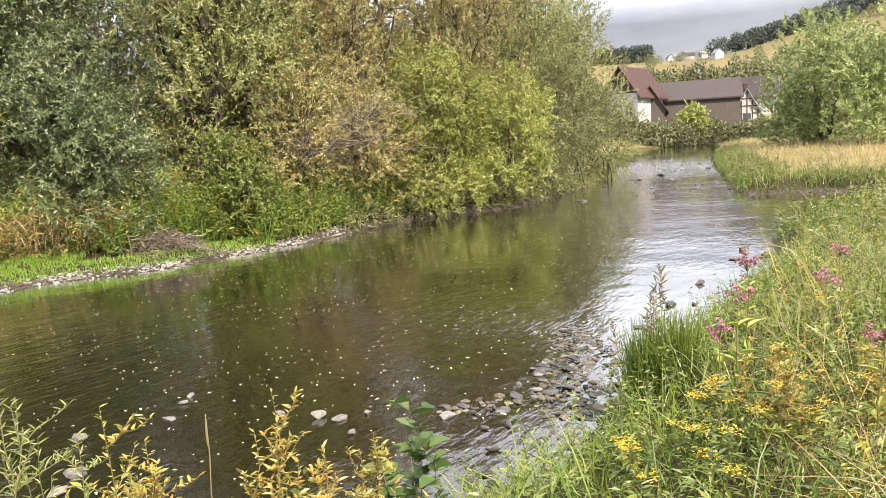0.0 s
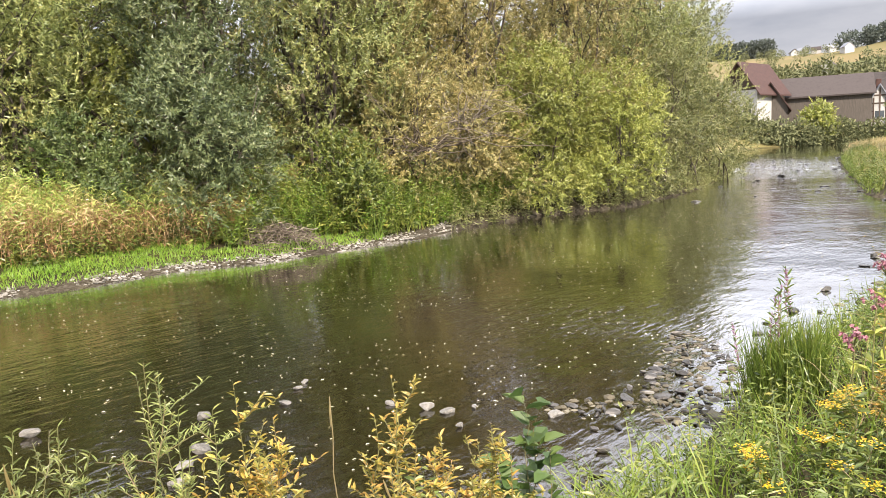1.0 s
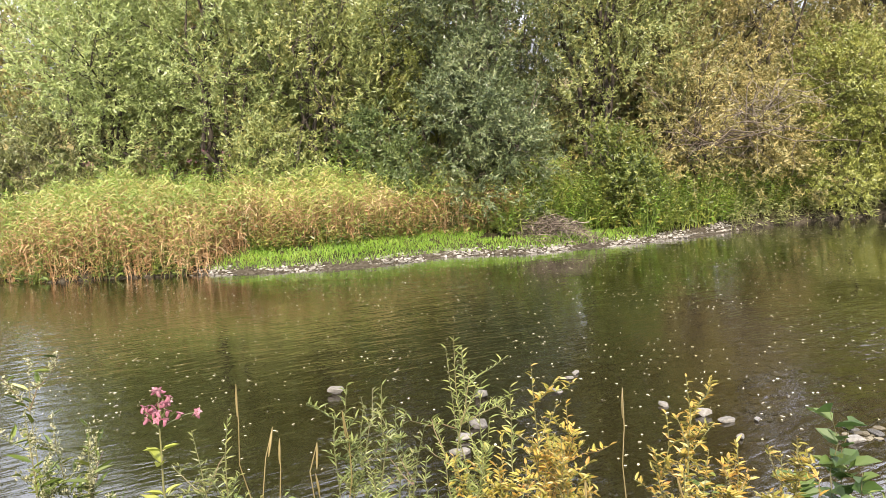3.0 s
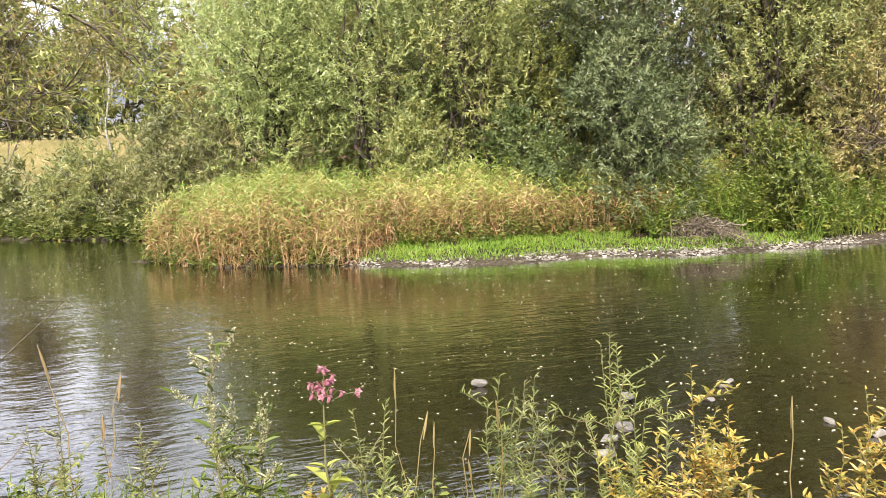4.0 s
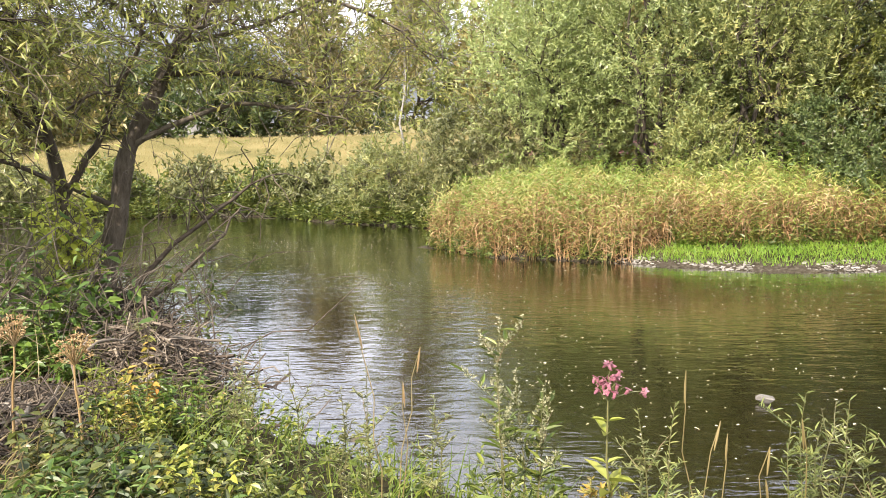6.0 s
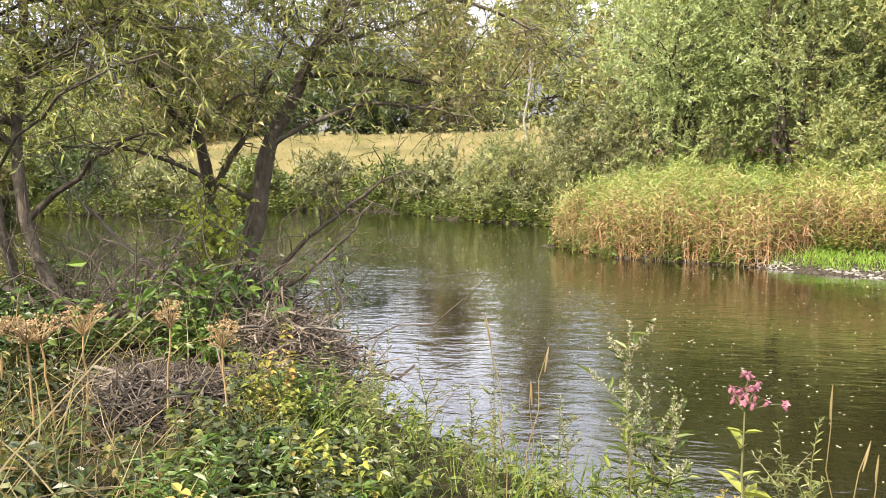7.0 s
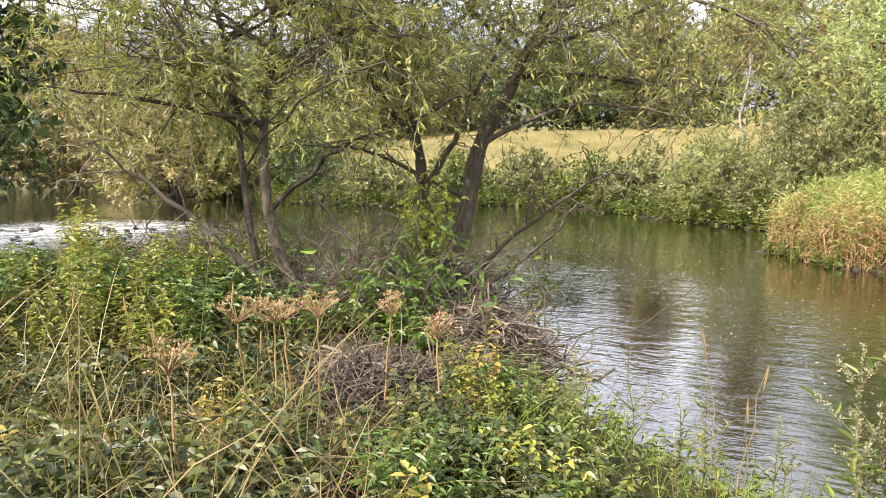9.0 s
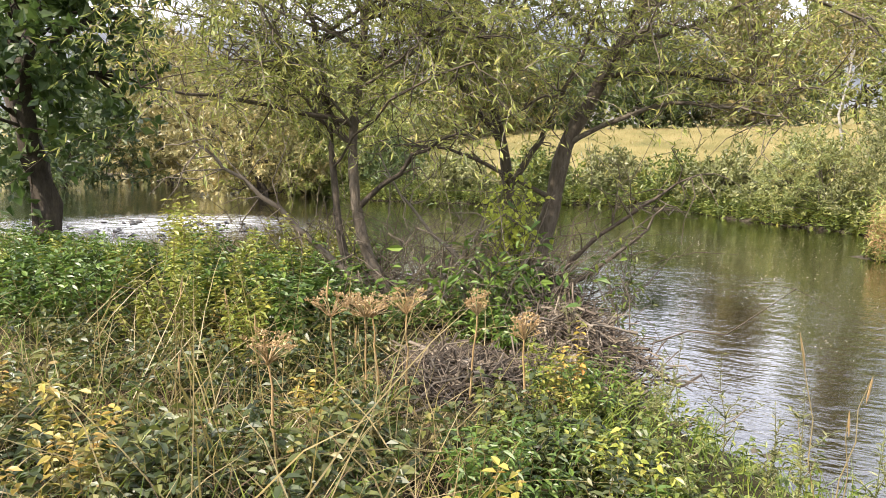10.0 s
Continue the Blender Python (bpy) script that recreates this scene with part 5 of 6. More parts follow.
    v, f = tubes(lines, [np.linspace(0.004, 0.0015, 4)] * n, 3)
    tagged(from_arrays("shoot", v, f, TWIG, w), kind="stuff")
    return w


near_willow()


def thicket(x, y, z, n, size, seed, label):
    """Fine bare undergrowth twigs at a tree's foot."""
    r = np.random.default_rng(seed)
    t = thing("dry_thicket", (x, y, z), label, "thicket")
    lines, rads = [], []
    for _ in range(n):
        a = r.normal(size=3) * [size[0], size[1], 0.05]
        e = a + unit(r.normal(size=3) * [1, 1, 0.5] + [0, 0, 0.8]) * r.uniform(0.4, 1.0) * size[2]
        ln = curve_line(a, e, 5, 0.1, 0.06, r)
        lines.append(ln)
        rads.append(np.linspace(0.008, 0.002, 5))
        lines.append(curve_line(ln[3], ln[3] + r.normal(size=3) * 0.3, 3, 0, 0.05, r))
        rads.append(np.linspace(0.004, 0.0015, 3))
    v, f = tubes(lines, rads, 4)
    tagged(from_arrays("twig", v, f, TWIG, t, True), kind="stuff")
    return t


thicket(-8.6, -1.3, 0.45, 320, (0.45, 0.7, 2.0), 510, "tangle of thin bare twigs between the willow stems")
thicket(-8.4, -2.6, 0.5, 200, (0.5, 0.6, 1.7), 511, "tangle of thin bare twigs beside the willow")
thicket(-8.8, 0.1, 0.2, 40, (0.15, 0.15, 0.9), 512, "dry brown twigs at the willow's foot")


def leaf_bunch(name, x, y, z, size, n, leaf, leaf_len, leaf_w, label, category, seed, droop=0.3):
    """Loose bunch of broad leaves on short stems."""
    r = np.random.default_rng(seed)
    t = thing(name, (x, y, z), label, category)
    p = r.normal(size=(n, 3)) * np.array(size) * 0.5
    d = unit(r.normal(size=(n, 3)) * [1, 1, 0.5] - [0, 0, droop])
    up = unit(np.array([0.3, -0.3, 1.0]) + r.normal(size=(n, 3)) * 0.5)
    ll = leaf_len * r.uniform(0.6, 1.3, n)
    v, f = fine_leaves(p, d, up, ll, ll * leaf_w / leaf_len)
    from_arrays("foliage", v, f, leaf, t)
    lines = [np.array([p[i] * 0.4 + [0, 0, -size[2] * 0.2], p[i] * 0.8, p[i]]) for i in range(0, n, 4)]
    v, f = tubes(lines, [np.array([0.004, 0.003, 0.002])] * len(lines), 3)
    from_arrays("stem", v, f, TWIG, t)
    return t


leaf_bunch("hop_vine", -8.88, -0.62, 1.3, (0.2, 0.26, 0.66), 650, L_VINE, 0.09, 0.06, "bright yellow-green climbing vine on a willow trunk", "vine", 520)
leaf_bunch("elder_shoot", -7.9, -0.85, 0.85, (0.6, 0.85, 0.6), 620, L_NETTLE, 0.13, 0.055, "fresh green elder shoots before the willow", "shrub", 521)
leaf_bunch("elder_shoot", -8.3, 0.5, 0.75, (0.4, 0.3, 0.8), 300, L_HERB, 0.08, 0.03, "green leafy shoots hanging over the water", "shrub", 522)
tree("broadleaf_tree", -9.7, -6.4, 8.0, 1.5, L_BROAD, "dark green broad-leaved tree leaning over the near bank", 523, stems=2, twigs=1300, per=10, leaf_len=0.15, leaf_w=0.11,
     low=0.26, trunk_r=0.17, lobes=18, droop=0.3)


WRACK = leaf_mat("dry_wrack", [(0.0, (0.03, 0.022, 0.016)), (0.5, (0.095, 0.072, 0.05)), (0.85, (0.22, 0.18, 0.13)), (1.0, (0.45, 0.40, 0.32))], 0.3, 2.0, 0.0, 0.9)


def brush_pile(x, y, z, size, n, seed, label):
    """Flood wrack: dry stems and sticks matted into a heap."""
    r = np.random.default_rng(seed)
    t = thing("brush_pile", (x, y, z), label, "brush pile")
    u = r.normal(size=(n, 3)) * 0.5
    c = u * np.array(size)
    c[:, 2] = np.maximum(size[2] * (0.9 - (u[:, 0] ** 2 + u[:, 1] ** 2) * 0.9), -0.1) * r.random(n) ** 0.5
    d = unit(r.normal(size=(n, 3)) * [1, 1, 0.45])
    lines, rads = [], []
    for i in range(n):
        l = r.uniform(0.15, 0.55)
        lines.append(curve_line(c[i] - d[i] * l / 2, c[i] + d[i] * l / 2, 4, r.normal() * 0.1, 0.05, r))
        rads.append(np.full(4, r.choice([0.003, 0.005, 0.008, 0.014], p=[0.5, 0.34, 0.12, 0.04])))
    v, f = tubes(lines, rads, 4)
    tagged(from_arrays("brush", v, f, WRACK, t), kind="stuff")
    for _ in range(9):
        a, l = r.random() * 2 * np.pi, r.uniform(0.3, 0.75)
        c = np.array([r.normal() * size[0] * 0.3, r.normal() * size[1] * 0.3, size[2] * r.uniform(0.45, 0.8)])
        way = unit(np.array([math.cos(a), math.sin(a), r.normal() * 0.25])) * l / 2
        v, f = tubes([curve_line(c - way, c + way, 6, 0.05, 0.03, r)], [np.linspace(0.014, 0.006, 6)], 6)
        from_arrays("stick", v, f, TWIG, t, True)
    return t


brush_pile(-5.7, -1.15, 0.5, (0.75, 0.6, 0.42), 1200, 530, "heap of dry brown stems and sticks washed up by floods")
brush_pile(-7.3, -0.1, 0.32, (0.85, 0.7, 0.62), 1300, 531, "matted heap of dry twigs below the willow")
brush_pile(-7.3, 15.3, 0.25, (1.2, 0.6, 0.55), 700, 533, "brown tangle of roots and stems in the far bank")
brush_pile(-8.75, -0.15, 0.3, (0.5, 0.5, 0.75), 900, 534, "dry twigs and stems heaped against the willow foot")
brush_pile(-6.3, -0.5, 0.35, (0.7, 0.6, 0.3), 600, 532, "dry matted stems on the bank")


def log(x, y, z, l, rad, rz, seed, label):
    r = np.random.default_rng(seed)
    t = thing("log", (x, y, z), label, "log", rz=radians(rz))
    ln = curve_line((-l / 2, 0, 0), (l / 2, 0, 0.03), 7, 0.03, 0.02, r)
    v, f = tubes([ln], [rad * np.array([0.1, 0.8, 1.0, 1.05, 0.9, 0.7, 0.1])], 8)
    from_arrays("wood", v, f, TWIG, t, True)
    return t


log(-7.05, -0.2, 0.56, 0.5, 0.055, 70, 540, "weathered grey piece of driftwood on the twigs")
log(-5.3, -1.1, 0.52, 0.8, 0.018, 120, 541, "long grey stick lying on the brush")
log(-6.0, -0.75, 0.55, 0.9, 0.014, 40, 542, "long grey stick lying on the brush")

# ---- single plants on the near bank ----
STEM = leaf_mat("plant_stems", [(0.0, (0.08, 0.11, 0.03)), (0.6, (0.16, 0.15, 0.06)), (1.0, (0.20, 0.11, 0.07))], 0.3, 3.0, 0.1)
DRY = leaf_mat("dry_heads", [(0.0, (0.22, 0.14, 0.06)), (0.5, (0.36, 0.24, 0.11)), (1.0, (0.50, 0.38, 0.20))], 0.3, 6.0, 0.25)
PALE = leaf_mat("pale_seed_heads", [(0.0, (0.20, 0.21, 0.10)), (1.0, (0.40, 0.38, 0.22))], 0.3, 6.0, 0.25)


def stem_with(r, top, sway=0.06, n=7):
    return curve_line((0, 0, -0.05), (r.normal() * sway, r.normal() * sway, top), n, 0, 0.012, r)


def leafy_stems(t, r, top, stems, per, leaf, leaf_len, leaf_w, spread=0.08, up_lean=0.5, low=0.15, side=0):
    """Upright stems with leaves set all round, and short side shoots."""
    lines, rads, ps, ds = [], [], [], []
    for k in range(stems):
        hgt = top * (1.0 if k == 0 else r.uniform(0.65, 0.95))
        ln = stem_with(r, hgt) + np.array([r.normal() * spread, r.normal() * spread, 0]) * (k > 0)
        group = [ln]
        for _ in range(side):
            j = r.uniform(0.35, 0.9)
            st = ln[int(j * 6)]
            group.append(curve_line(st, st + unit(r.normal(size=3) * [1, 1, 0.2] + [0, 0, 1.0]) * hgt * r.uniform(0.12, 0.26), 4, 0.0, 0.04, r))
        for g, gl in enumerate(group):
            lines.append(gl)
            rads.append(np.linspace(0.0045 if g == 0 else 0.0025, 0.0012, len(gl)))
            m = per if g == 0 else max(4, per // 3)
            s = low * (g == 0) + (1 - low * (g == 0)) * (np.arange(m) + r.random(m)) / m
            idx = s * (len(gl) - 1)
            i0 = np.minimum(idx.astype(int), len(gl) - 2)
            ps.append(gl[i0] + (gl[i0 + 1] - gl[i0]) * (idx - i0)[:, None])
            a = r.random(m) * 2 * np.pi
            ds.append(unit(np.stack([np.cos(a), np.sin(a), up_lean + 0.3 * r.normal(size=m)], 1)))
    v, f = tubes(lines, rads, 5)
    from_arrays("stem", v, f, STEM, t, True)
    p, d = np.concatenate(ps), np.concatenate(ds)
    ll = leaf_len * r.uniform(0.55, 1.25, len(p))
    v, f = fine_leaves(p, d, unit(np.array([0, 0, 1.0]) + r.normal(size=p.shape) * 0.3), ll, ll * leaf_w / leaf_len, 0.25)
    from_arrays("foliage", v, f, leaf, t)
    return lines


def petal_flower():
    """A small hooded balsam flower: five bent petals round a pouch."""
    r = np.random.default_rng(3)
    a = np.linspace(0, 2 * np.pi, 5, endpoint=False)
    p = np.zeros((5, 3))
    d = unit(np.stack([np.cos(a), np.sin(a), np.full(5, 0.55)], 1))
    v, f = fine_leaves(p, d, np.tile([0, 0, 1.0], (5, 1)), 0.017, 0.014, 0.4)
    v2, f2 = tubes([np.array([(0, 0, 0), (0, 0, -0.008), (0.004, 0, -0.018), (0.01, 0, -0.022)])], [np.array([0.006, 0.007, 0.005, 0.001])], 6)
    ob = from_arrays("flower", np.concatenate([v, v2]), np.concatenate([f, f2 + len(v)]), PINK)
    me = ob.data
    bpy.data.objects.remove(ob)
    return me


FLOWER = petal_flower()


def single_leaf(name, t, p, d, length, width, mat):
    v, f = fine_leaves(np.array([p]), unit(np.array([d], float)), np.array([[0, 0, 1.0]]), length, width, 0.35)
    return from_arrays(name, v, f, mat, t)


def balsam(x, y, top, seed, label, flowers=11):
    r = np.random.default_rng(seed)
    g = at_ground(x, y)
    t = thing("balsam_plant", g, label, "flower", "pink balsam plants")
    h = top - g[2] - 0.05
    ln = stem_with(r, h, 0.03)
    lines, rads = [ln], [np.linspace(0.007, 0.003, len(ln))]
    ends = []
    for k in range(flowers):
        a = r.random() * 2 * np.pi
        e = ln[-1] + np.array([math.cos(a) * 0.055, math.sin(a) * 0.055, 0.0]) * r.uniform(0.3, 1.3) + [0, 0, r.uniform(-0.02, 0.06)]
        if k == 0:
            e = ln[-1] + np.array([0.09, 0.10, -0.02])
        lines.append(curve_line(ln[-2] * 0.4 + ln[-1] * 0.6, e, 4, 0.06, 0.03, r))
        rads.append(np.linspace(0.0025, 0.0012, 4))
        ends.append(e)
    v, f = tubes(lines, rads, 6)
    from_arrays("stem", v, f, STEM, t, True)
    for e in ends:
        for _ in range(2):
            o = new("flower", FLOWER)
            o.parent = t
            o.matrix_basis = Matrix.Translation(Vector(e + r.normal(size=3) * 0.012)) @ Euler(r.uniform(-1, 1, 3) * [0.9, 0.9, 3]).to_matrix().to_4x4()
    for below, ll in ((0.15, 0.07), (0.20, 0.12), (0.31, 0.07), (0.38, 0.14), (0.43, 0.15), (0.58, 0.14)):
        if below > h - 0.05:
            continue
        a = r.random() * 2 * np.pi
        foot = np.array([np.interp(h - below, ln[:, 2], ln[:, c]) for c in range(3)])
        for s in (0, 1):
            aa = a + s * math.pi + r.normal() * 0.3
            single_leaf("leaf", t, foot, (math.cos(aa), math.sin(aa), 0.75), ll, ll * 0.34, L_HOP)
    return t


def tufted(kind, x, y, top, seed):
    r = np.random.default_rng(seed)
    g = at_ground(x, y)
    h = max(0.25, top - g[2])
    if kind == "rag":
        t = thing("ragwort", g, "yellow flowering ragwort in the near grass", "flower", "ragwort plants")
        lines = leafy_stems(t, r, h * 0.96, 1, 26, L_HERB, 0.07, 0.02, side=6)
        ps = []
        for ln in lines:
            if ln[-1][2] > h * 0.66:
                n = 40
                rad = 0.048 * np.sqrt(r.random(n))
                a = r.random(n) * 2 * np.pi
                ps.append(ln[-1] + np.stack([np.cos(a) * rad, np.sin(a) * rad, 0.015 + r.normal(size=n) * 0.006], 1))
        for p in ps:
            a = r.random(len(p)) * 2 * np.pi
            d = unit(np.stack([np.cos(a), np.sin(a), np.full(len(p), 0.25)], 1))
            v, f = fine_leaves(p - d * 0.009, d, np.tile([0, 0, 1.0], (len(p), 1)), 0.012, 0.010, 0.1)
            from_arrays("flower_head", v, f, YELLOW, t)
    elif kind == "loose":
        t = thing("loosestrife", g, "faded purple loosestrife spike above green grass", "flower", "loosestrife spikes")
        lines = leafy_stems(t, r, h, 1, 34, G_GREEN, 0.08, 0.014, up_lean=1.0, low=0.05)
        p = lines[0][-3] + (lines[0][-1] - lines[0][-3]) * r.random((90, 1)) + r.normal(size=(90, 3)) * 0.003
        d = unit(r.normal(size=(90, 3)) + [0, 0, 0.4])
        v, f = leaves(p, d, unit(r.normal(size=(90, 3))), 0.014, 0.008)
        from_arrays("flower_spike", v, f, PURPLE, t)
    elif kind == "gold":
        t = thing("willowherb", g, "willowherb plant turning orange and yellow", "herb", "willowherb plants")
        leafy_stems(t, r, h, 5, 54, L_GOLD, 0.034, 0.012, 0.07, 0.8, 0.12, 9)
    elif kind == "shoot":
        t = thing("willow_shoot", g, "slender green willow shoots with narrow leaves", "shrub", "willow shoots")
        leafy_stems(t, r, h, 3, 56, L_WILLOW, 0.038, 0.0065, 0.09, 1.0, 0.1, 4)
    elif kind == "alder":
        t = thing("alder_shoot", g, "young alder shoot with round green leaves", "shrub", "alder shoots")
        leafy_stems(t, r, h, 2, 16, L_BROAD, 0.10, 0.08, 0.05, 0.5, 0.3, 2)
    elif kind == "plume":
        t = thing("dock_plume", g, "tall pale seed plume of a dock plant", "herb", "seed plumes")
        lines = leafy_stems(t, r, h, 3, 12, L_HERB, 0.08, 0.018, 0.05, 0.8, 0.1, 7)
        for ln in lines:
            if ln[-1][2] > h * 0.6:
                n = 70
                p = ln[-3] + (ln[-1] - ln[-3]) * r.random((n, 1)) + r.normal(size=(n, 3)) * 0.006
                v, f = leaves(p, unit(r.normal(size=(n, 3)) + [0, 0, 0.8]), unit(r.normal(size=(n, 3))), 0.016, 0.008)
                from_arrays("seed_head", v, f, PALE, t)
    elif kind in ("timothy", "drystalk", "reedlet"):
        t = thing("grass_stalk", g, "tall straw coloured grass stalk with a thin seed head", "grass", "grass stalks")
        ln = stem_with(r, h, 0.08)
        ln[-1] += [r.normal() * 0.02, r.normal() * 0.02, -0.01]
        v, f = tubes([ln], [np.linspace(0.003, 0.0018, len(ln))], 5)
        from_arrays("stem", v, f, G_STRAW, t, True)
        v, f = tubes([ln[-3] + (ln[-1] - ln[-3]) * np.linspace(0.6, 1, 6)[:, None]], [np.array([0.0015, 0.0035, 0.0045, 0.004, 0.003, 0.0008])], 7)
        from_arrays("seed_head", v, f, DRY if kind != "timothy" else G_STRAW, t, True)
        n = 5
        a = r.random(n) * 2 * np.pi
        d = unit(np.stack([np.cos(a) * 0.4, np.sin(a) * 0.4, np.ones(n)], 1))
        bv, bq, bt = blades(np.tile([0, 0, 0.0], (n, 1)) + ln[1], d, np.stack([np.cos(a) * 0.3, np.sin(a) * 0.3, np.full(n, -0.3)], 1), h * 0.5, 0.007, 4)
        from_arrays("blade", bv, [bq, bt], G_GREEN, t)
    elif kind == "mug":
        t = thing("mugwort", g, "tall mugwort with small leaves and seeds", "herb", "mugwort plants")
        leafy_stems(t, r, h, 2, 44, L_GREY, 0.034, 0.008, 0.06, 0.8, 0.1, 6)
    else:
        t = thing("hogweed", g, "dried brown hogweed umbel on a hollow stem", "herb", "hogweed stems")
        ln = stem_with(r, h, 0.05)
        lines, rads, ps = [ln], [np.linspace(0.008, 0.005, len(ln))], []
        wide = r.uniform(0.08, 0.17)
        for _ in range(24):
            a, q = r.random() * 2 * np.pi, wide * math.sqrt(r.random())
            e = ln[-1] + np.array([math.cos(a) * q, math.sin(a) * q, 0.11 - q * 0.15 + r.normal() * 0.03])
            lines.append(curve_line(ln[-1], e, 4, 0.05, 0.02, r))
            rads.append(np.linspace(0.0034, 0.0018, 4))
            for _ in range(9):
                e2 = e + np.array([r.normal() * 0.013, r.normal() * 0.013, 0.014])
                lines.append(np.array([e, (e + e2) / 2, e2]))
                rads.append(np.array([0.001, 0.001, 0.0008]))
                ps.append(e2)
        v, f = tubes(lines, rads, 4)
        from_arrays("stem", v, f, DRY, t, True)
        p = np.array(ps)
        v, f = leaves(p, unit(r.normal(size=p.shape)), unit(r.normal(size=p.shape)), 0.016, 0.01)
        tagged(from_arrays("umbel", v, f, DRY, t), kind="stuff")
    return t


PLANTS = {
    "loose": [(0.76, 4.96, 1.04), (0.87, 5.03, 1.22), (0.98, 5.11, 1.20), (0.59, 4.79, 0.88), (0.68, 4.87, 0.96), (0.92, 5.2, 1.05), (0.8, 4.8, 1.08)],
    "rag": [(0.64, 2.91, 1.03), (0.44, 2.87, 0.99), (0.79, 2.96, 0.98), (0.84, 2.62, 1.12), (1.02, 2.53, 1.18), (0.42, 2.35, 1.03), (0.17, 2.63, 0.9), (0.20, 2.42, 0.9), (0.56, 3.1, 0.98)],
    "gold": [(-1.82, 2.0, 1.38), (-1.27, 2.11, 1.31), (-1.68, 1.91, 1.15), (-0.93, 1.99, 1.19), (-1.9, 1.75, 1.15), (1.2, 3.6, 1.0), (1.0, 3.2, 1.0), (1.5, 3.3, 1.1), (-1.08, 2.1, 1.1), (-3.0, 1.0, 0.95)],
    "shoot": [(-2.12, 1.8, 1.49), (-2.05, 1.9, 1.43), (-2.47, 1.55, 1.31), (-2.39, 1.62, 1.31), (-2.68, 1.07, 1.29), (-2.0, 1.7, 1.2), (-2.2, 1.65, 1.1)],
    "alder": [(-0.79, 2.45, 1.15), (-0.72, 2.4, 0.95)],
    "plume": [(-3.33, 0.85, 1.48), (-3.28, 0.95, 1.3)],
    "timothy": [(-2.61, 1.26, 1.4), (-1.43, 1.89, 1.3), (-2.4, 1.45, 1.3), (-2.45, 1.28, 1.2), (-2.52, 1.21, 1.21), (-2.6, 1.14, 1.24), (-2.35, 1.35, 1.1), (-1.6, 1.8, 1.05), (-1.2, 1.9, 1.1)],
    "drystalk": [(-3.55, 0.41, 1.57), (-3.54, 0.43, 1.41), (-3.5, 0.5, 1.3), (-4.6, -1.9, 1.6), (-4.2, -2.1, 1.5), (-4.4, -2.6, 1.6), (-3.9, -1.6, 1.5), (-4.9, -2.4, 1.45), (-3.6, -2.2, 1.4)],
    "mug": [(-3.94, 0.19, 1.37), (-3.57, 0.35, 1.29), (-3.7, 0.29, 1.2), (-3.46, 0.61, 1.2), (-2.78, 1.23, 1.23), (-2.35, 1.61, 1.25), (-5.64, 0.32, 1.03), (-6.93, -0.11, 1.16), (-5.0, 0.1, 1.0)],
    "umbel": [(-5.13, -1.4, 1.26), (-4.89, -1.65, 1.29), (-5.25, -1.02, 1.23), (-4.84, -0.69, 1.19), (-3.73, -1.83, 1.3), (-4.87, -1.8, 1.3), (-5.3, -1.6, 1.2)],
}
_seed = 600
for kind, rows in PLANTS.items():
    for x, y, top in rows:
        _seed += 1
        tufted(kind, x, y, top, _seed)
for x, y, top in ((-2.94, 1.06, 1.36), (1.25, 4.18, 1.42), (1.11, 4.02, 1.24), (0.95, 3.86, 1.07), (2.6, 5.77, 1.2), (1.41, 3.01, 1.25), (1.9, 4.6, 1.2)):
    _seed += 1
    balsam(x, y, top, _seed, "pink flowering balsam with large green leaves")
for i in range(14):
    r = np.random.default_rng(900 + i)
    x = r.uniform(-17.5, -9)
    y = 9.6 + (x + 17.5) * 0.62 + r.uniform(1.2, 2.4)
    balsam(x, y, float(height(x, y)) + r.uniform(1.5, 1.8), 950 + i, "pink balsam flowers above the far reeds", 7)

# ---- stones, gravel and floating flecks ----


def stone_mesh(seed, mat, subdiv=2):
    r = np.random.default_rng(seed)
    bm = bmesh.new()
    bmesh.ops.create_icosphere(bm, subdivisions=subdiv, radius=0.5)
    cut = [(unit(r.normal(size=3)), r.uniform(0.16, 0.34)) for _ in range(11)]
    for v in bm.verts:
        c = np.array(v.co)
        for nrm, off in cut:
            over = c @ nrm - off
            if over > 0:
                c = c - nrm * over * 0.97
        v.co = c * (1 + 0.05 * math.sin(9 * c[0] + seed) * math.cos(8 * c[1]))
    me = bpy.data.meshes.new("river_stone")
    bm.to_mesh(me)
    bm.free()
    me.materials.append(mat)
    return me


PALE_STONES = [stone_mesh(i, STONE) for i in range(6)]
WET_STONES = [stone_mesh(20 + i, STONE_WET) for i in range(6)]


def stone(x, y, z, l, wd, hg, rz, wet, k, group):
    o = new("river_stone", (WET_STONES if wet else PALE_STONES)[k % 6])
    o.matrix_basis = pose(x, y, z, 6 * math.sin(k * 1.7), 6 * math.cos(k * 2.3), rz) @ Matrix.Diagonal((l, wd, hg, 1))
    return tagged(o, "dark wet stone in shallow water" if wet else "pale flat river stone above the water", "stone", group)


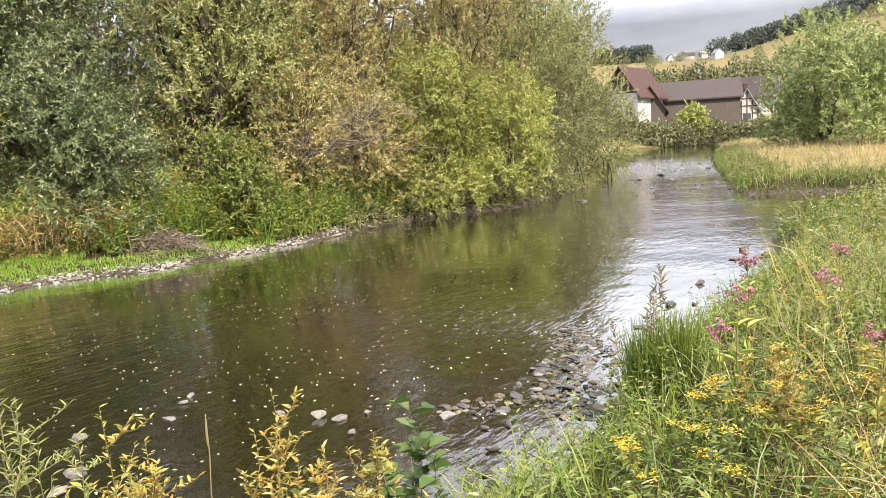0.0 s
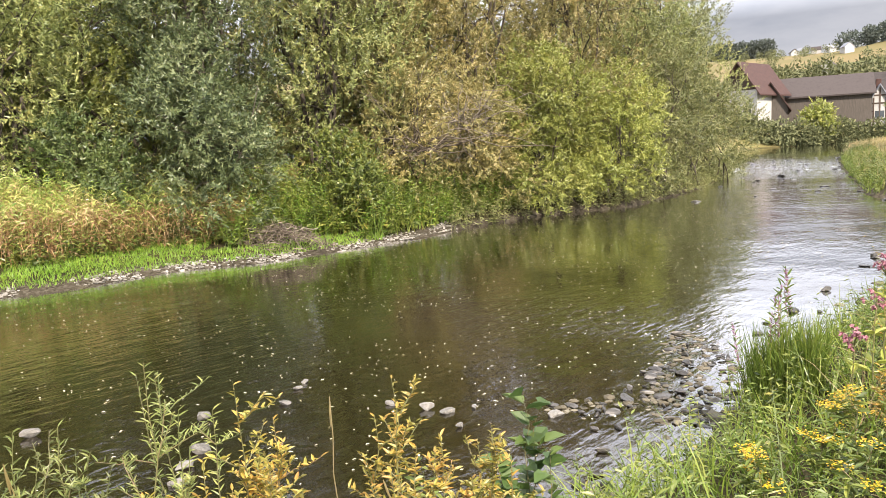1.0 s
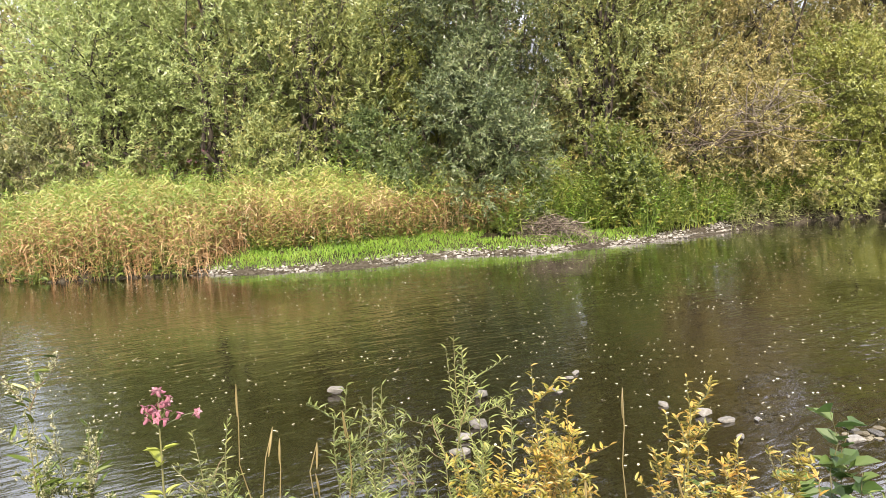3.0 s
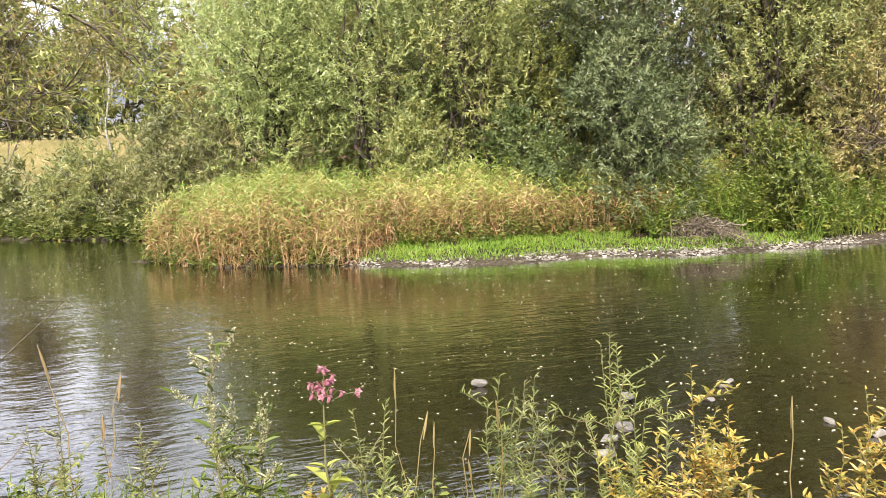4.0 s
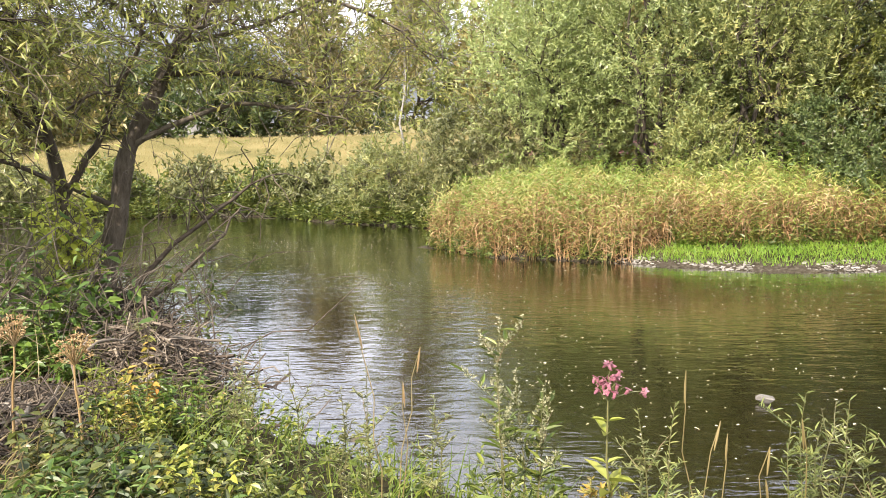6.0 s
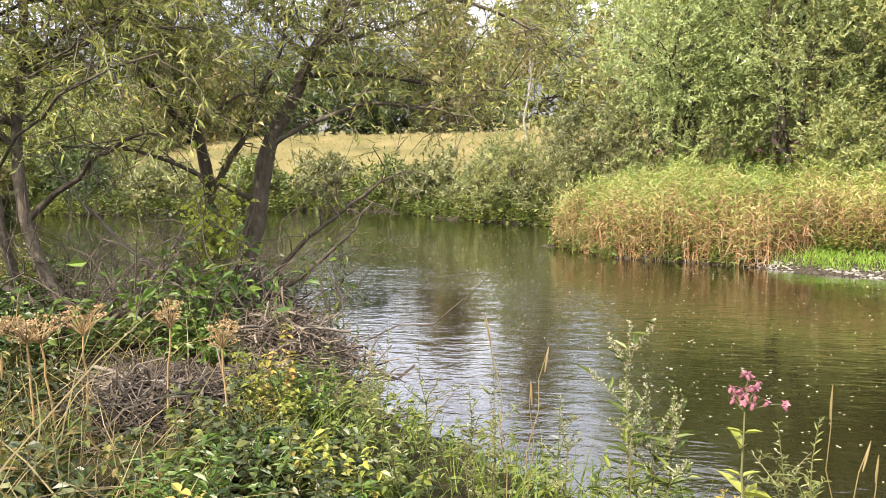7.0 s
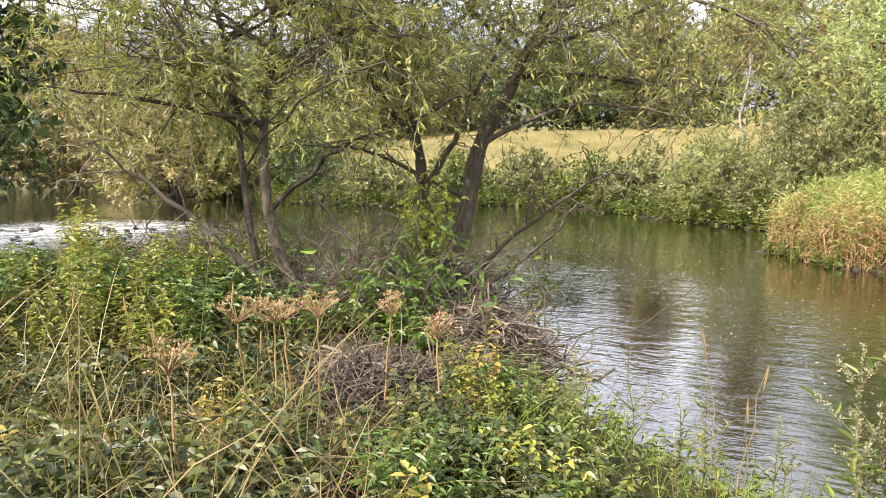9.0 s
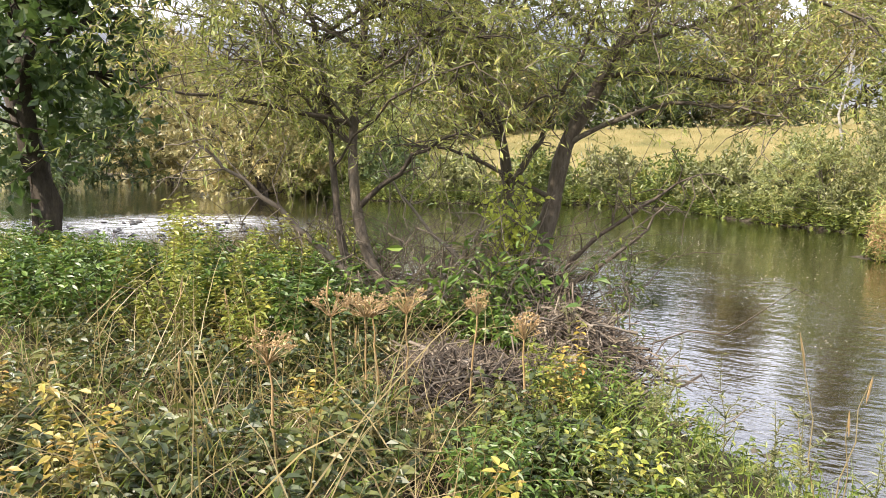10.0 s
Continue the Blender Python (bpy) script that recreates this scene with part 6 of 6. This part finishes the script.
PALE_AT = [(-3.18, 5.51, 0.17), (-3.2, 5.92, 0.12), (-3.19, 6.13, 0.13), (-3.77, 5.16, 0.3), (-3.4, 4.47, 0.3), (-1.85, 5.42, 0.2), (-1.65, 5.37, 0.2), (-1.51, 5.04, 0.12), (-1.45, 5.46, 0.11),
           (-2.19, 5.53, 0.14), (-0.78, 5.3, 0.22), (-5.05, 4.66, 0.24), (0.16, 6.61, 0.13), (-0.13, 5.99, 0.14), (0.02, 6.48, 0.1), (-3.3, 3.9, 0.22), (-3.4, 4.2, 0.24)]
DARK_AT = [(-0.42, 4.61, 0.15), (-0.44, 5.32, 0.1), (-0.28, 5.08, 0.13), (-0.48, 5.02, 0.12), (-0.48, 4.22, 0.14), (-0.6, 4.06, 0.16), (-0.44, 4.05, 0.13), (2.83, 10.27, 0.26), (2.08, 8.99, 0.28),
           (2.34, 8.94, 0.14), (4.03, 12.22, 0.25), (4.6, 13.3, 0.3), (10.12, 39.96, 0.8), (4.5, 13.0, 0.25), (1.4, 7.9, 0.16), (0.9, 7.0, 0.14), (1.6, 8.4, 0.13)]
for k, (x, y, l) in enumerate(PALE_AT):
    stone(x, y, 0.015, l, l * 0.62, l * 0.5, 37 * k, False, k, "pale stones in the river")
for k, (x, y, l) in enumerate(DARK_AT):
    stone(x, y, 0.01, l, l * 0.6, l * 0.45, 53 * k, True, k, "dark stones in the river")
RS = np.random.default_rng(33)


def bar_place(r):
    """A place on the gravel bar, a spit that narrows upstream, or on its thin tail."""
    if r.random() < 0.15:
        t = r.random()
        return -0.75 + 0.9 * t + r.normal() * 0.08, 5.5 + 0.2 * t + r.normal() * 0.12
    y = 5.15 + 2.9 * r.random() ** 1.2
    lo, hi = np.interp(y, [5.1, 5.9, 6.75, 8.1], [0.05, -0.05, 0.15, 0.5]), np.interp(y, [5.1, 5.4, 6.4, 7.5, 8.1], [0.35, 0.72, 0.95, 0.88, 0.62])
    return r.uniform(lo, hi), y


for k in range(190):
    x, y = bar_place(RS)
    if shore(x, y) > 0.15:
        continue
    l = RS.uniform(0.06, 0.11) if k % 5 else RS.uniform(0.12, 0.22)
    stone(x, y, RS.uniform(-0.01, 0.02), l, l * RS.uniform(0.45, 0.75), l * RS.uniform(0.25, 0.45), RS.uniform(0, 360), RS.random() < 0.82, k, "stones of the gravel bar")
for k in range(40):
    y = RS.uniform(24, 62)
    x = np.interp(y, [24, 34, 44, 58, 75], [9.2, 11.6, 14.5, 19, 25]) - RS.random() ** 2 * 6 - 0.1
    stone(x, y, float(level(y)), RS.uniform(0.2, 0.6), RS.uniform(0.2, 0.4), 0.12, RS.uniform(0, 360), True, k, "stones of the riffle")
for k in range(60):
    t = RS.random()
    x = RS.uniform(-24.5, -19.5)
    stone(x, -10.5 + RS.normal() * 1.6, 0.02, RS.uniform(0.15, 0.4), 0.22, 0.18, RS.uniform(0, 360), True, k, "stones of the lower riffle")


def gravel(name, pts, size, mat, label, seed):
    """Small stones joined into one sheet."""
    r = np.random.default_rng(seed)
    bm = bmesh.new()
    bmesh.ops.create_icosphere(bm, subdivisions=1, radius=0.5)
    bv = np.array([v.co[:] for v in bm.verts])
    bf = np.array([[v.index for v in f.verts] for f in bm.faces])
    bm.free()
    n = len(pts)
    sc = size * r.uniform(0.4, 1.5, (n, 1, 1)) * np.stack([np.ones(n), r.uniform(0.5, 0.9, n), r.uniform(0.3, 0.5, n)], 1)[:, None]
    a = r.random(n) * 2 * np.pi
    c, s = np.cos(a)[:, None], np.sin(a)[:, None]
    v = bv[None] * sc * (1 + 0.22 * r.normal(size=(n, len(bv), 1)).clip(-1.5, 1.5))
    v = np.stack([v[..., 0] * c - v[..., 1] * s, v[..., 0] * s + v[..., 1] * c, v[..., 2]], -1) + pts[:, None]
    f = bf[None] + (np.arange(n) * len(bv))[:, None, None]
    return tagged(from_arrays(name, v.reshape(-1, 3), f.reshape(-1, 3), mat), label, "gravel", kind="stuff")


def stone_tones(name, stops, rough):
    m = leaf_mat(name, stops, 0.3, 2.0, 0.0, rough)
    return m


PEBBLE = stone_tones("pale_pebbles", [(0.0, (0.08, 0.072, 0.055)), (0.5, (0.20, 0.185, 0.155)), (1.0, (0.42, 0.39, 0.34))], 0.8)
PEBBLE_BED = stone_tones("bed_pebbles", [(0.0, (0.035, 0.028, 0.013)), (0.6, (0.085, 0.07, 0.04)), (1.0, (0.17, 0.15, 0.10))], 0.7)
p = scatter(60000, lambda x, y: far_strip(x, y, -0.1, 0.4, -12.6, -3.4) & (wavy(np.stack([x * 0.9, y * 0.9, 0 * x], -1)) > 0.3 + 0.35 * R2.random(len(x))), (-13, -3, 9, 22), R2)
gravel("gravel", p[:1100] + [0, 0, 0.01], 0.075, PEBBLE, "pale flat shingle along the far water's edge", 801)
p = scatter(60000, lambda x, y: (shore(x, y) < 0.05) & (shore(x, y) > -5.5) & (near_side(x, y) > 0.5), (-8, 5, 1, 13), R2)
gravel("bed_gravel", p[:1500] + [0, 0, 0.01], 0.16, PEBBLE_BED, "brown stones on the river bed", 802)
p = np.array([(*bar_place(RS), RS.uniform(-0.045, 0.004)) for _ in range(900)])
gravel("bar_gravel", p, 0.075, PEBBLE_BED, "wet shingle of the gravel bar", 803)
p = scatter(26000, lambda x, y: (shore(x, y) < -0.7) & (wavy(np.stack([x * 0.5, y * 0.8, 0 * x], -1)) * 1.1 > R2.random(len(x))), (-22, 4, 3, 24), R2)
p = p[:3600]
p[:, 2] = level(p[:, 1]) + 0.006
a = R2.random(len(p)) * 2 * np.pi
v, f = leaves(p, np.stack([np.cos(a), np.sin(a), 0 * a], 1), np.tile([0, 0, 1.0], (len(p), 1)), R2.uniform(0.012, 0.05, len(p)), R2.uniform(0.01, 0.024, len(p)), 0.05)
tagged(from_arrays("floating_leaves", v, f, SPECK), "small pale leaves and foam flecks drifting on the river", "flecks", kind="stuff")
